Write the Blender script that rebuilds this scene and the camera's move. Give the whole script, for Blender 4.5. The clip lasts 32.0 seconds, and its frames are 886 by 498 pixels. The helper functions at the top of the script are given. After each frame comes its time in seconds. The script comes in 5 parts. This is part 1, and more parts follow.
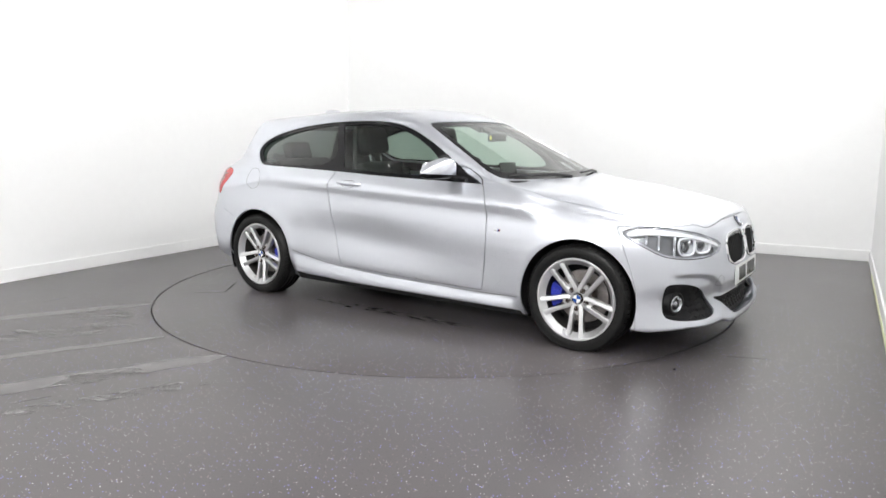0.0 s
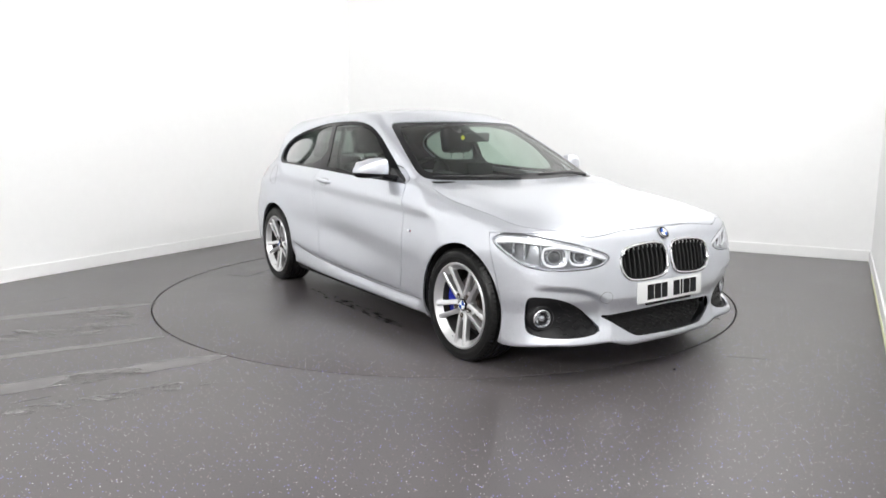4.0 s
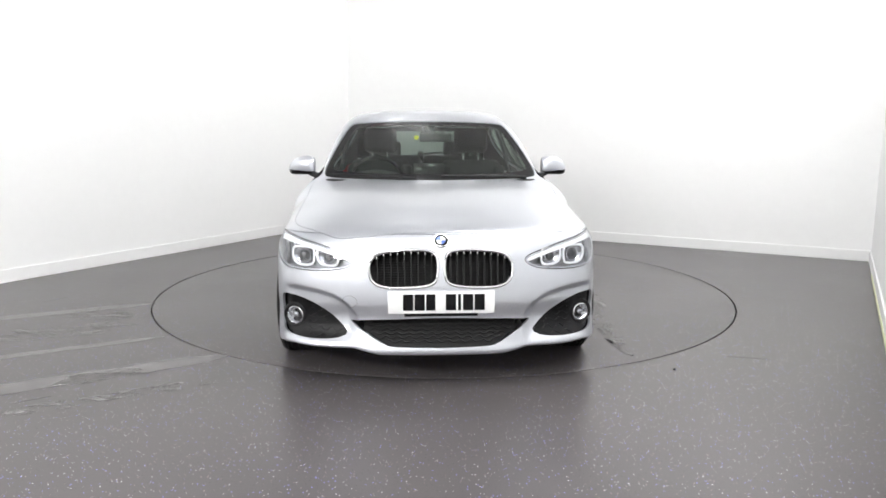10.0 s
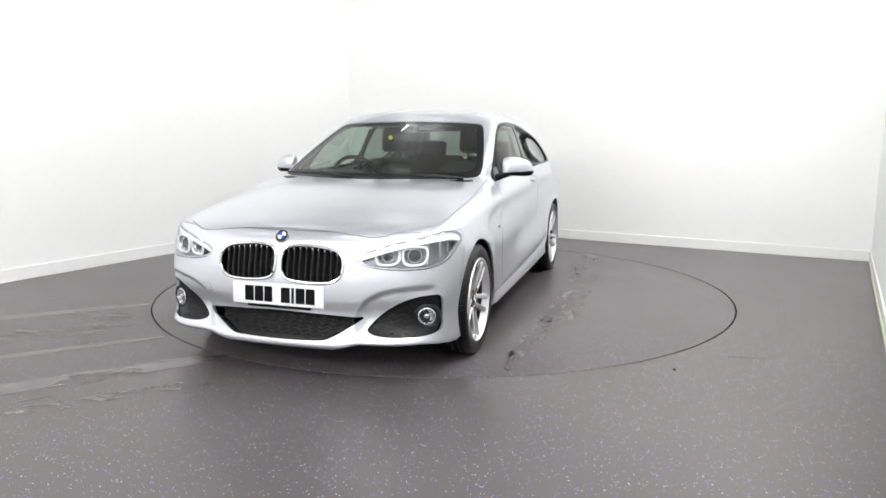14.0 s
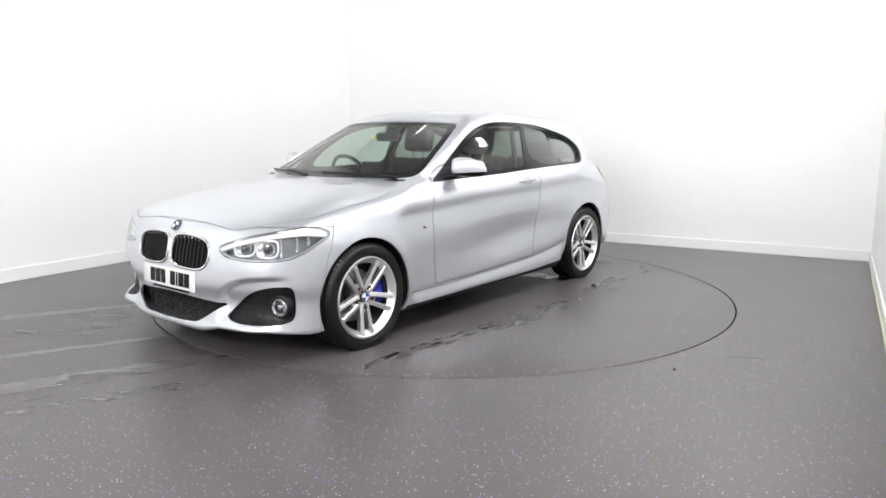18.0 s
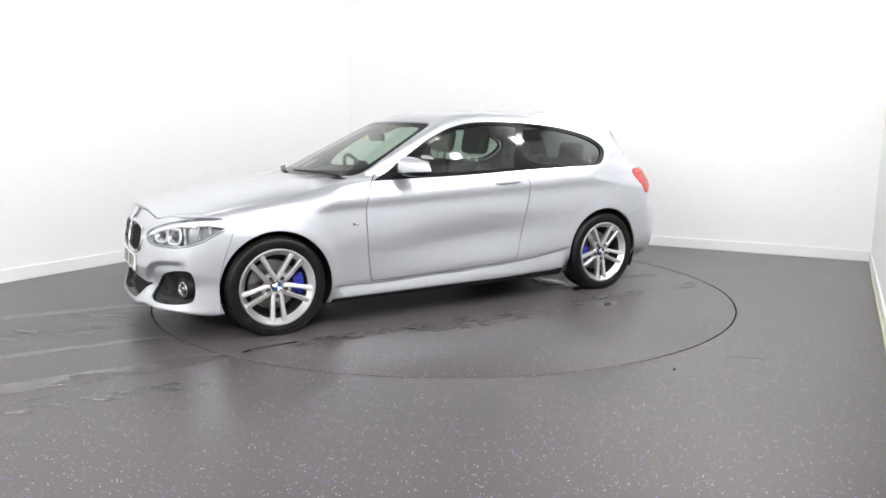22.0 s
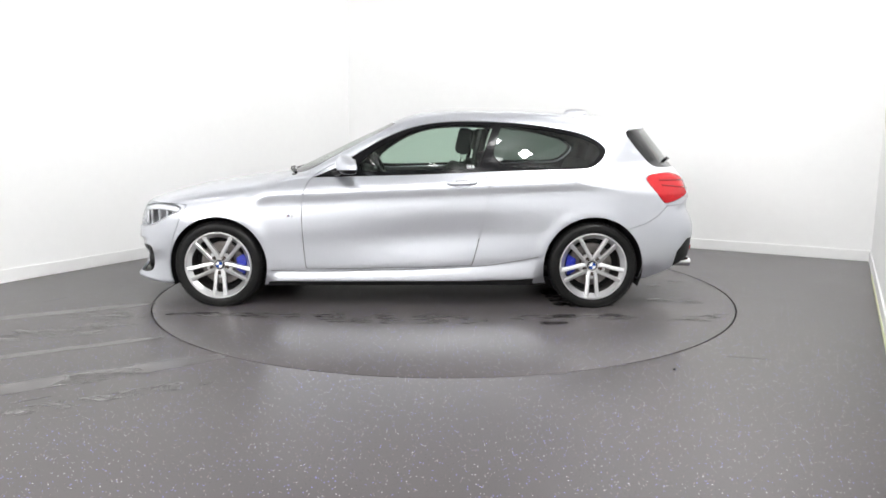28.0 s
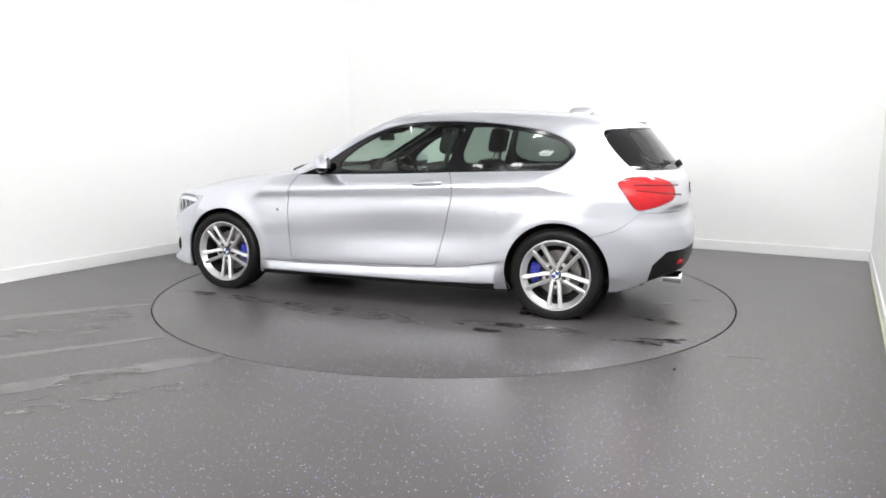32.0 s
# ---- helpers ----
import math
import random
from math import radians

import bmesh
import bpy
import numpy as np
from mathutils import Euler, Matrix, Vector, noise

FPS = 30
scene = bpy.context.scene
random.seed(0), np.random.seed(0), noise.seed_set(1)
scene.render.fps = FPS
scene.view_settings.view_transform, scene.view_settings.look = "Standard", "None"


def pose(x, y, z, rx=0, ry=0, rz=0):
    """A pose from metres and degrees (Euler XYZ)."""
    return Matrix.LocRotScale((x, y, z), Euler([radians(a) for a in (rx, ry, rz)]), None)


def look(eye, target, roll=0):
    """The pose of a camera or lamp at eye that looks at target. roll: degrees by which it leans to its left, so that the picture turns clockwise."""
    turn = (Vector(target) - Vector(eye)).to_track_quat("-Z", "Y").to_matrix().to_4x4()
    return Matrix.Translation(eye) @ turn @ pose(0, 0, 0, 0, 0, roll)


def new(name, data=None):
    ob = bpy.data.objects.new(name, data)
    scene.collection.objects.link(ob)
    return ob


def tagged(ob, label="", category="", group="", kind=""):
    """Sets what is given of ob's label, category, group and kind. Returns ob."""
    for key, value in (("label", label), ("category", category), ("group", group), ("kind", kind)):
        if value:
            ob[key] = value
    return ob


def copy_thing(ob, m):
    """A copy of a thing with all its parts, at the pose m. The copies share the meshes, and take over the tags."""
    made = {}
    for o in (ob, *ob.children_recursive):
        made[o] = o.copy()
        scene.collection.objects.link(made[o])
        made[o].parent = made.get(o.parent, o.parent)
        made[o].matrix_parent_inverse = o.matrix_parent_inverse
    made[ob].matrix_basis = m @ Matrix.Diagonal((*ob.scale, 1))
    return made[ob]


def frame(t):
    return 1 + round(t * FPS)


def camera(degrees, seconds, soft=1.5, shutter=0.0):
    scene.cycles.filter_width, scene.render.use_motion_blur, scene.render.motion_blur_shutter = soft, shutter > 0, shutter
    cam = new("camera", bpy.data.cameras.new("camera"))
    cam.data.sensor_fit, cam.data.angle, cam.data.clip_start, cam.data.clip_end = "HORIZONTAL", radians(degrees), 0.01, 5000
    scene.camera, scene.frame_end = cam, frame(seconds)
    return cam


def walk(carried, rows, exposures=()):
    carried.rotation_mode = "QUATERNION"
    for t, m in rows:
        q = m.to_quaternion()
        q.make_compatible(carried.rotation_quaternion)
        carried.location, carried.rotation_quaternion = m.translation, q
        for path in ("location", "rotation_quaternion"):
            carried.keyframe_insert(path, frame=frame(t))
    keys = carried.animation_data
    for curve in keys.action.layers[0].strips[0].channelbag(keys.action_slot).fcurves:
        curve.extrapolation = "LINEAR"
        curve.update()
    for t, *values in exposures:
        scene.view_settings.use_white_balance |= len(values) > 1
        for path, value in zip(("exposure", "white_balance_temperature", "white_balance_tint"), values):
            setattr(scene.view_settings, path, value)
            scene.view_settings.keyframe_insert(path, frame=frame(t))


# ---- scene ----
# ---------------------------------------------------------------- camera
EYE = Vector((0.0, -5.709, 1.233))
TILT, PAN = radians(9.184), radians(-0.068)
AIM = EYE + Vector((math.sin(PAN) * math.cos(TILT), math.cos(PAN) * math.cos(TILT), -math.sin(TILT)))
cam = camera(64.1, 32.0, soft=1.6)
walk(cam, [(0, look(EYE, AIM, 0.146)), (32, look(EYE, AIM, 0.146))], exposures=[(0, 0.07), (32, 0.07)])

# ---------------------------------------------------------------- room plan
# the room is a rectangle turned by about 61 degrees; A runs along the side walls, B along the back wall
A = Vector((0.486, 0.874, 0.0)).normalized()
B = Vector((A.y, -A.x, 0.0))
SIDE_L = Vector((-3.695, 0.054, 0)).dot(B)
SIDE_R = Vector((4.245, 1.231, 0)).dot(B)
BACK = Vector((3.133, 1.817, 0)).dot(A)
FRONT = BACK - 13.0
CEIL = 4.0
ROOM_TURN = math.degrees(math.atan2(B.y, B.x))
RING = 2.231
SPIN_START, SPIN_RATE = -34.787, -5.193
CAR_OFF = (0.2728, -0.1455)


def room(b, a, z=0.0):
    """Room coordinates to world."""
    return B * b + A * a + Vector((0, 0, z))


# ---------------------------------------------------------------- world and light
world = bpy.data.worlds.new("world")
scene.world = world
world.use_nodes = True
world.node_tree.nodes["Background"].inputs[0].default_value = (0.9, 0.95, 1.0, 1)
world.node_tree.nodes["Background"].inputs[1].default_value = 0.02

HANG, WASH, LAMP_Z, CROSS_AIM, WASH_AIM = 0.5, 1.6, 3.75, 0.3, 2.3
ROWS_A = [BACK - 1.6 - 2.6 * i for i in range(4)]
# square LED panels added out of view high along the walls, to light the walls and car evenly:
# one row and the front pair are tilted across the room, the others towards the wall beside them
FILL_PANELS = [(room(SIDE_R - HANG, a, LAMP_Z), room(SIDE_L, a, CROSS_AIM)) for a in ROWS_A]
FILL_PANELS += [(room(b, FRONT + HANG, LAMP_Z), room(b, BACK * 0.5, CROSS_AIM)) for b in (SIDE_L + 2.1, SIDE_R - 2.1)]
FILL_PANELS += [(room(SIDE_L + WASH, a, LAMP_Z), room(SIDE_L, a, WASH_AIM)) for a in ROWS_A[:3]]
FILL_PANELS += [(room(SIDE_R - WASH, a, LAMP_Z), room(SIDE_R, a, WASH_AIM)) for a in ROWS_A[:3]]
FILL_PANELS += [(room(b, FRONT + WASH, LAMP_Z), room(b, FRONT, WASH_AIM)) for b in (SIDE_L + 2.1, SIDE_R - 2.1)]
FILL_PANELS += [(room(b, BACK - WASH, LAMP_Z), room(b, BACK, WASH_AIM)) for b in (SIDE_L + 2.1, SIDE_R - 2.1)]
# three small flush panels in the ceiling over the camera's side of the deck
FLUSH = [(Vector((x, y, CEIL - 0.002)), Vector((x, y, 0.0))) for x, y in ((-1.3, -3.3), (0.1, -3.6), (1.0, -2.9))]
WATTS = (50.0, 58.0, 62.0, 62.0) + (105.0,) * 2 + (7.0, 8.0, 10.0) + (17.0, 18.0, 18.0) + (30.0,) * 2 + (7.0, 6.0) + (3.0,) * 3
for (eye, target), watts in zip(FILL_PANELS + FLUSH, WATTS):
    lamp = bpy.data.lights.new("panel_light", "AREA")
    lamp.shape, lamp.size, lamp.size_y, lamp.energy = "RECTANGLE", 0.36, 0.36, watts
    lamp.color = (1.0, 0.99, 0.985)
    ob = new("panel_light", lamp)
    ob.matrix_world = look(eye, target) @ pose(0, 0, -0.02)


# ---------------------------------------------------------------- materials
def mat(name, color, rough=0.5, metal=0.0, grain=0.0, scale=40.0, bump=0.0, coat=0.0, spec=0.5, rvar=0.0):
    """A principled material with noise in colour, roughness and relief."""
    m = bpy.data.materials.new(name)
    m.use_nodes = True
    nt = m.node_tree
    p = nt.nodes["Principled BSDF"]
    p.inputs["Base Color"].default_value = (*color, 1)
    p.inputs["Roughness"].default_value = rough
    p.inputs["Metallic"].default_value = metal
    p.inputs["Coat Weight"].default_value = coat
    p.inputs["Coat Roughness"].default_value = 0.03
    p.inputs["Specular IOR Level"].default_value = spec
    if grain or bump or rvar:
        tc = nt.nodes.new("ShaderNodeTexCoord")
        n1 = nt.nodes.new("ShaderNodeTexNoise")
        n1.inputs["Scale"].default_value, n1.inputs["Detail"].default_value = scale, 6
        nt.links.new(tc.outputs["Object"], n1.inputs["Vector"])
        n2 = nt.nodes.new("ShaderNodeTexNoise")
        n2.inputs["Scale"].default_value = scale * 0.06
        nt.links.new(tc.outputs["Object"], n2.inputs["Vector"])
        add = nt.nodes.new("ShaderNodeMath")
        add.operation = "ADD"
        nt.links.new(n1.outputs["Fac"], add.inputs[0])
        nt.links.new(n2.outputs["Fac"], add.inputs[1])
        if grain:
            rng = nt.nodes.new("ShaderNodeMapRange")
            rng.inputs["From Min"].default_value, rng.inputs["From Max"].default_value = 0.6, 1.4
            rng.inputs["To Min"].default_value, rng.inputs["To Max"].default_value = 1 - grain, 1 + grain
            nt.links.new(add.outputs[0], rng.inputs["Value"])
            mul = nt.nodes.new("ShaderNodeMix")
            mul.data_type, mul.blend_type = "RGBA", "MULTIPLY"
            mul.inputs[0].default_value = 1.0
            mul.inputs[6].default_value = (*color, 1)
            nt.links.new(rng.outputs[0], mul.inputs[7])
            nt.links.new(mul.outputs[2], p.inputs["Base Color"])
        if rvar:
            rr = nt.nodes.new("ShaderNodeMapRange")
            rr.inputs["From Min"].default_value, rr.inputs["From Max"].default_value = 0.6, 1.4
            rr.inputs["To Min"].default_value, rr.inputs["To Max"].default_value = max(0.02, rough - rvar), rough + rvar
            nt.links.new(add.outputs[0], rr.inputs["Value"])
            nt.links.new(rr.outputs[0], p.inputs["Roughness"])
        if bump:
            b = nt.nodes.new("ShaderNodeBump")
            b.inputs["Strength"].default_value, b.inputs["Distance"].default_value = 1.0, bump
            nt.links.new(n1.outputs["Fac"], b.inputs["Height"])
            nt.links.new(b.outputs[0], p.inputs["Normal"])
    return m


def glowing(name, color, strength):
    m = mat(name, color, 0.4)
    p = m.node_tree.nodes["Principled BSDF"]
    p.inputs["Emission Color"].default_value = (*color, 1)
    p.inputs["Emission Strength"].default_value = strength
    return m


def glass(name, tint, rough=0.0, clear=0.9):
    """Thin tinted glass: tinted see-through with a Fresnel gloss."""
    m = bpy.data.materials.new(name)
    m.use_nodes = True
    nt = m.node_tree
    nt.nodes.remove(nt.nodes["Principled BSDF"])
    out = nt.nodes["Material Output"]
    tr = nt.nodes.new("ShaderNodeBsdfTransparent")
    tr.inputs[0].default_value = (*[c * clear for c in tint], 1)
    gl = nt.nodes.new("ShaderNodeBsdfGlossy")
    gl.inputs["Roughness"].default_value = rough
    lw = nt.nodes.new("ShaderNodeLayerWeight")
    lw.inputs[0].default_value = 0.5
    pw = nt.nodes.new("ShaderNodeMath")
    pw.operation, pw.inputs[1].default_value = "POWER", 4.0
    nt.links.new(lw.outputs["Facing"], pw.inputs[0])
    fr = nt.nodes.new("ShaderNodeMapRange")
    fr.inputs["To Min"].default_value, fr.inputs["To Max"].default_value = 0.055, 0.95
    nt.links.new(pw.outputs[0], fr.inputs["Value"])
    mix = nt.nodes.new("ShaderNodeMixShader")
    nt.links.new(fr.outputs[0], mix.inputs[0])
    nt.links.new(tr.outputs[0], mix.inputs[1])
    nt.links.new(gl.outputs[0], mix.inputs[2])
    nt.links.new(mix.outputs[0], out.inputs[0])
    return m


def paint(name, color):
    """Silver metallic lacquer with fine flakes."""
    m = mat(name, color, 0.32, 0.86, coat=0.5)
    nt = m.node_tree
    p = nt.nodes["Principled BSDF"]
    tc = nt.nodes.new("ShaderNodeTexCoord")
    vo = nt.nodes.new("ShaderNodeTexVoronoi")
    vo.inputs["Scale"].default_value = 900
    nt.links.new(tc.outputs["Object"], vo.inputs["Vector"])
    rg = nt.nodes.new("ShaderNodeMapRange")
    rg.inputs["To Min"].default_value, rg.inputs["To Max"].default_value = 0.26, 0.38
    nt.links.new(vo.outputs["Color"], rg.inputs["Value"])
    nt.links.new(rg.outputs[0], p.inputs["Roughness"])
    nz = nt.nodes.new("ShaderNodeTexNoise")
    nz.inputs["Scale"].default_value = 1.5
    nt.links.new(tc.outputs["Object"], nz.inputs["Vector"])
    mx = nt.nodes.new("ShaderNodeMix")
    mx.data_type = "RGBA"
    mx.inputs[6].default_value = (*[c * 0.97 for c in color], 1)
    mx.inputs[7].default_value = (*[min(1, c * 1.03) for c in color], 1)
    nt.links.new(nz.outputs["Fac"], mx.inputs[0])
    nt.links.new(mx.outputs[2], p.inputs["Base Color"])
    return m


def vinyl(name, base):
    """Dark speckled safety vinyl: blue and white flecks, cloudy wear, dull patches."""
    m = bpy.data.materials.new(name)
    m.use_nodes = True
    nt = m.node_tree
    p = nt.nodes["Principled BSDF"]
    tc = nt.nodes.new("ShaderNodeTexCoord")

    def node(kind, **inputs):
        n = nt.nodes.new(kind)
        for k, val in inputs.items():
            n.inputs[k].default_value = val
        return n

    def mixc(fac, a, b):
        x = nt.nodes.new("ShaderNodeMix")
        x.data_type = "RGBA"
        if isinstance(fac, float):
            x.inputs[0].default_value = fac
        else:
            nt.links.new(fac, x.inputs[0])
        for k, val in ((6, a), (7, b)):
            if isinstance(val, tuple):
                x.inputs[k].default_value = (*val, 1)
            else:
                nt.links.new(val, x.inputs[k])
        return x.outputs[2]

    def ramp(src, lo, hi, a=0.0, b=1.0):
        r = node("ShaderNodeMapRange", **{"From Min": lo, "From Max": hi, "To Min": a, "To Max": b})
        nt.links.new(src, r.inputs["Value"])
        return r.outputs[0]

    cloud = node("ShaderNodeTexNoise", Scale=0.9, Detail=5.0, Roughness=0.6)
    nt.links.new(tc.outputs["Object"], cloud.inputs["Vector"])
    fine = node("ShaderNodeTexNoise", Scale=160.0, Detail=3.0)
    nt.links.new(tc.outputs["Object"], fine.inputs["Vector"])
    col = mixc(ramp(cloud.outputs["Fac"], 0.3, 0.7), tuple(c * 0.80 for c in base), tuple(c * 1.18 for c in base))
    col = mixc(ramp(fine.outputs["Fac"], 0.35, 0.65, 0.0, 0.35), col, tuple(c * 1.5 for c in base))
    for scale, size, colour in ((84.0, 0.16, (0.92, 0.92, 0.96)), (80.0, 0.17, (0.30, 0.31, 0.95)), (92.0, 0.14, (0.60, 0.46, 0.46)), (104.0, 0.18, (0.012, 0.012, 0.012))):
        vo = node("ShaderNodeTexVoronoi", Scale=scale)
        nt.links.new(tc.outputs["Object"], vo.inputs["Vector"])
        near = ramp(vo.outputs["Distance"], size, size + 0.03, 1.0, 0.0)
        sep = nt.nodes.new("ShaderNodeSeparateColor")
        nt.links.new(vo.outputs["Color"], sep.inputs[0])
        some = ramp(sep.outputs[0], 0.84, 0.85)
        both = nt.nodes.new("ShaderNodeMath")
        both.operation = "MULTIPLY"
        nt.links.new(near, both.inputs[0])
        nt.links.new(some, both.inputs[1])
        col = mixc(both.outputs[0], col, colour)
    nt.links.new(col, p.inputs["Base Color"])
    rough = ramp(cloud.outputs["Fac"], 0.25, 0.75, 0.29, 0.38)
    nt.links.new(rough, p.inputs["Roughness"])
    p.inputs["Specular IOR Level"].default_value = 0.5
    bump = node("ShaderNodeBump", Strength=0.25, Distance=0.0006)
    nt.links.new(fine.outputs["Fac"], bump.inputs["Height"])
    nt.links.new(bump.outputs[0], p.inputs["Normal"])
    return m


M_WALL = mat("wall_paint", (0.845, 0.85, 0.845), 0.6, grain=0.015, scale=14, bump=0.0004)
M_CEIL = mat("ceiling_paint", (0.56, 0.56, 0.56), 0.8, grain=0.02, scale=8)
M_SKIRT = mat("skirting_paint", (0.84, 0.845, 0.84), 0.35, grain=0.02, scale=20)
M_FLOOR = vinyl("floor_vinyl", (0.077, 0.0700, 0.0702))
M_DECK = vinyl("turntable_vinyl", (0.075, 0.0682, 0.0684))
M_DARK = mat("dark_gap", (0.008, 0.008, 0.008), 0.7, grain=0.2, scale=60)
M_PAINT = paint("silver_paint", (0.685, 0.705, 0.755))
M_BLACK = mat("gloss_black", (0.005, 0.005, 0.006), 0.14, spec=0.22, coat=0.0, grain=0.1, scale=50)
M_SATIN = mat("black_plastic", (0.007, 0.007, 0.008), 0.42, grain=0.25, scale=180, bump=0.0003, spec=0.28)
M_RUBBER = mat("tyre_rubber", (0.006, 0.006, 0.006), 0.40, grain=0.3, scale=90, bump=0.0003, rvar=0.08, spec=0.28)
M_CHROME = mat("chrome", (0.78, 0.78, 0.8), 0.08, 1.0, grain=0.03, scale=30)
M_ALLOY = mat("alloy", (0.74, 0.74, 0.75), 0.30, 0.85, grain=0.04, scale=50, coat=0.4)
M_DISC = mat("brake_disc", (0.28, 0.26, 0.25), 0.35, 0.9, grain=0.25, scale=70)
M_HUB = mat("cast_iron", (0.10, 0.08, 0.07), 0.6, 0.6, grain=0.3, scale=60)
# inner wheel barrel: the shade behind the spokes is put into this colour
M_BARREL_SHADE = mat("barrel_shade", (0.045, 0.042, 0.04), 0.6, 0.3, grain=0.3, scale=60)
M_BLUE = mat("blue_caliper", (0.015, 0.03, 0.42), 0.3, coat=0.5, grain=0.1, scale=40)
M_GLASS = glass("window_glass", (0.74, 0.86, 0.78), clear=0.92)
M_TINT = glass("tinted_glass", (0.38, 0.45, 0.41), clear=0.85)
M_LENS = glass("lamp_lens", (0.97, 0.98, 1.0), clear=0.97)
M_REARGLASS = glass("dark_glass", (0.30, 0.34, 0.32), clear=0.8)
M_WHITE = mat("plate_white", (0.82, 0.83, 0.82), 0.3, grain=0.02, scale=30)
M_SEAT = mat("seat_cloth", (0.013, 0.013, 0.014), 0.85, grain=0.3, scale=260, bump=0.0006)
M_TRIM = mat("cabin_plastic", (0.02, 0.02, 0.021), 0.6, grain=0.2, scale=150, bump=0.0003)
M_HEADLINER = mat("headliner", (0.25, 0.25, 0.24), 0.9, grain=0.1, scale=200)
M_LAMPBACK = mat("lamp_reflector", (0.62, 0.63, 0.65), 0.2, 0.9, grain=0.08, scale=30)
M_LAMPDARK = mat("lamp_bowl", (0.24, 0.245, 0.255), 0.28, 0.7, grain=0.2, scale=40)
M_LED = mat("light_ring", (0.92, 0.93, 0.94), 0.25, grain=0.02, scale=40)
M_RED = mat("red_lens", (0.50, 0.010, 0.016), 0.22, coat=0.25, grain=0.1, scale=30, spec=0.3)
M_BADGEBLUE = mat("badge_blue", (0.02, 0.08, 0.36), 0.25, coat=0.6)
M_YELLOW = mat("yellow_sticker", (0.85, 0.75, 0.05), 0.5)
M_PANEL = glowing("led_panel", (1.0, 1.0, 1.0), 6.0)


# ---------------------------------------------------------------- mesh helpers
def obj(name, verts, faces, material, parent=None, normals=None, smooth=True, label=""):
    me = bpy.data.meshes.new(name)
    me.from_pydata([tuple(p) for p in verts], [], [tuple(q) for q in faces])
    me.materials.append(material)
    if smooth:
        me.polygons.foreach_set("use_smooth", [True] * len(me.polygons))
    if normals is not None:
        me.normals_split_custom_set_from_vertices([tuple(n) for n in normals])
    me.update()
    ob = new(name, me)
    if parent is not None:
        ob.parent = parent
    if label:
        ob["label"] = label
    return ob


def part(name, bm, material, parent, label="", smooth=True, flat=False):
    """Link a bmesh as one mesh object under a thing or a part."""
    me = bpy.data.meshes.new(name)
    bmesh.ops.recalc_face_normals(bm, faces=bm.faces)
    if flat:
        bmesh.ops.reverse_faces(bm, faces=[f for f in bm.faces if f.normal.z < -0.5])
    for f in bm.faces:
        f.smooth = smooth
    if smooth:
        for e in bm.edges:
            if len(e.link_faces) == 2 and e.calc_face_angle(0) > 0.6:
                e.smooth = False
    bm.to_mesh(me)
    bm.free()
    me.materials.append(material)
    ob = new(name, me)
    if parent is not None:
        ob.parent = parent
    if label:
        ob["label"] = label
    return ob


def box(size, at=(0, 0, 0), turn=None, bevel=0.0, segs=2):
    bm = bmesh.new()
    bmesh.ops.create_cube(bm, size=1)
    bmesh.ops.scale(bm, vec=size, verts=bm.verts)
    if bevel:
        bmesh.ops.bevel(bm, geom=bm.edges[:], offset=bevel, segments=segs, affect="EDGES", profile=0.6)
    if turn is not None:
        bmesh.ops.transform(bm, matrix=turn, verts=bm.verts)
    bmesh.ops.translate(bm, vec=at, verts=bm.verts)
    return bm


def lathe(profile, segs=64, axis="Y"):
    """A solid of revolution from (radius, along) pairs, closed round the axis."""
    bm = bmesh.new()
    rings = []
    for r, h in profile:
        ring = []
        for i in range(segs):
            a = 2 * math.pi * i / segs
            c, s = r * math.cos(a), r * math.sin(a)
            ring.append(bm.verts.new((c, h, s) if axis == "Y" else (c, s, h) if axis == "Z" else (h, c, s)))
        rings.append(ring)
    for p, q in zip(rings, rings[1:]):
        for i in range(segs):
            j = (i + 1) % segs
            bm.faces.new((p[i], p[j], q[j], q[i]))
    return bm


def tube(points, radius, sides=8, closed=False):
    """A round bar along a line of points."""
    bm = bmesh.new()
    pts = [Vector(p) for p in points]
    n = len(pts)
    rings = []
    for i, p in enumerate(pts):
        a, b = (pts[i - 1], pts[(i + 1) % n]) if closed else (pts[max(0, i - 1)], pts[min(n - 1, i + 1)])
        d = (b - a).normalized()
        u = d.cross(Vector((0, 0, 1)) if abs(d.z) < 0.9 else Vector((0, 1, 0))).normalized()
        w = d.cross(u)
        rr = radius[i] if isinstance(radius, (list, tuple)) else radius
        rings.append([bm.verts.new(p + rr * (math.cos(k) * u + math.sin(k) * w)) for k in [2 * math.pi * j / sides for j in range(sides)]])
    for i in range(n if closed else n - 1):
        p, q = rings[i], rings[(i + 1) % n]
        for j in range(sides):
            k = (j + 1) % sides
            bm.faces.new((p[j], p[k], q[k], q[j]))
    if not closed:
        bm.faces.new(rings[0][::-1])
        bm.faces.new(rings[-1])
    return bm


def merge(*parts):
    out = bmesh.new()
    for bm in parts:
        me = bpy.data.meshes.new("tmp")
        bm.to_mesh(me)
        bm.free()
        out.from_mesh(me)
        bpy.data.meshes.remove(me)
    return out


def plate(outline, depth, place):
    """A prism from a flat outline; place maps (u, v, d) to a point."""
    bm = bmesh.new()
    front = [bm.verts.new(place(u, v, 0)) for u, v in outline]
    back = [bm.verts.new(place(u, v, depth)) for u, v in outline]
    bm.faces.new(front)
    bm.faces.new(back[::-1])
    n = len(outline)
    for i in range(n):
        j = (i + 1) % n
        bm.faces.new((front[i], back[i], back[j], front[j]))
    return bm


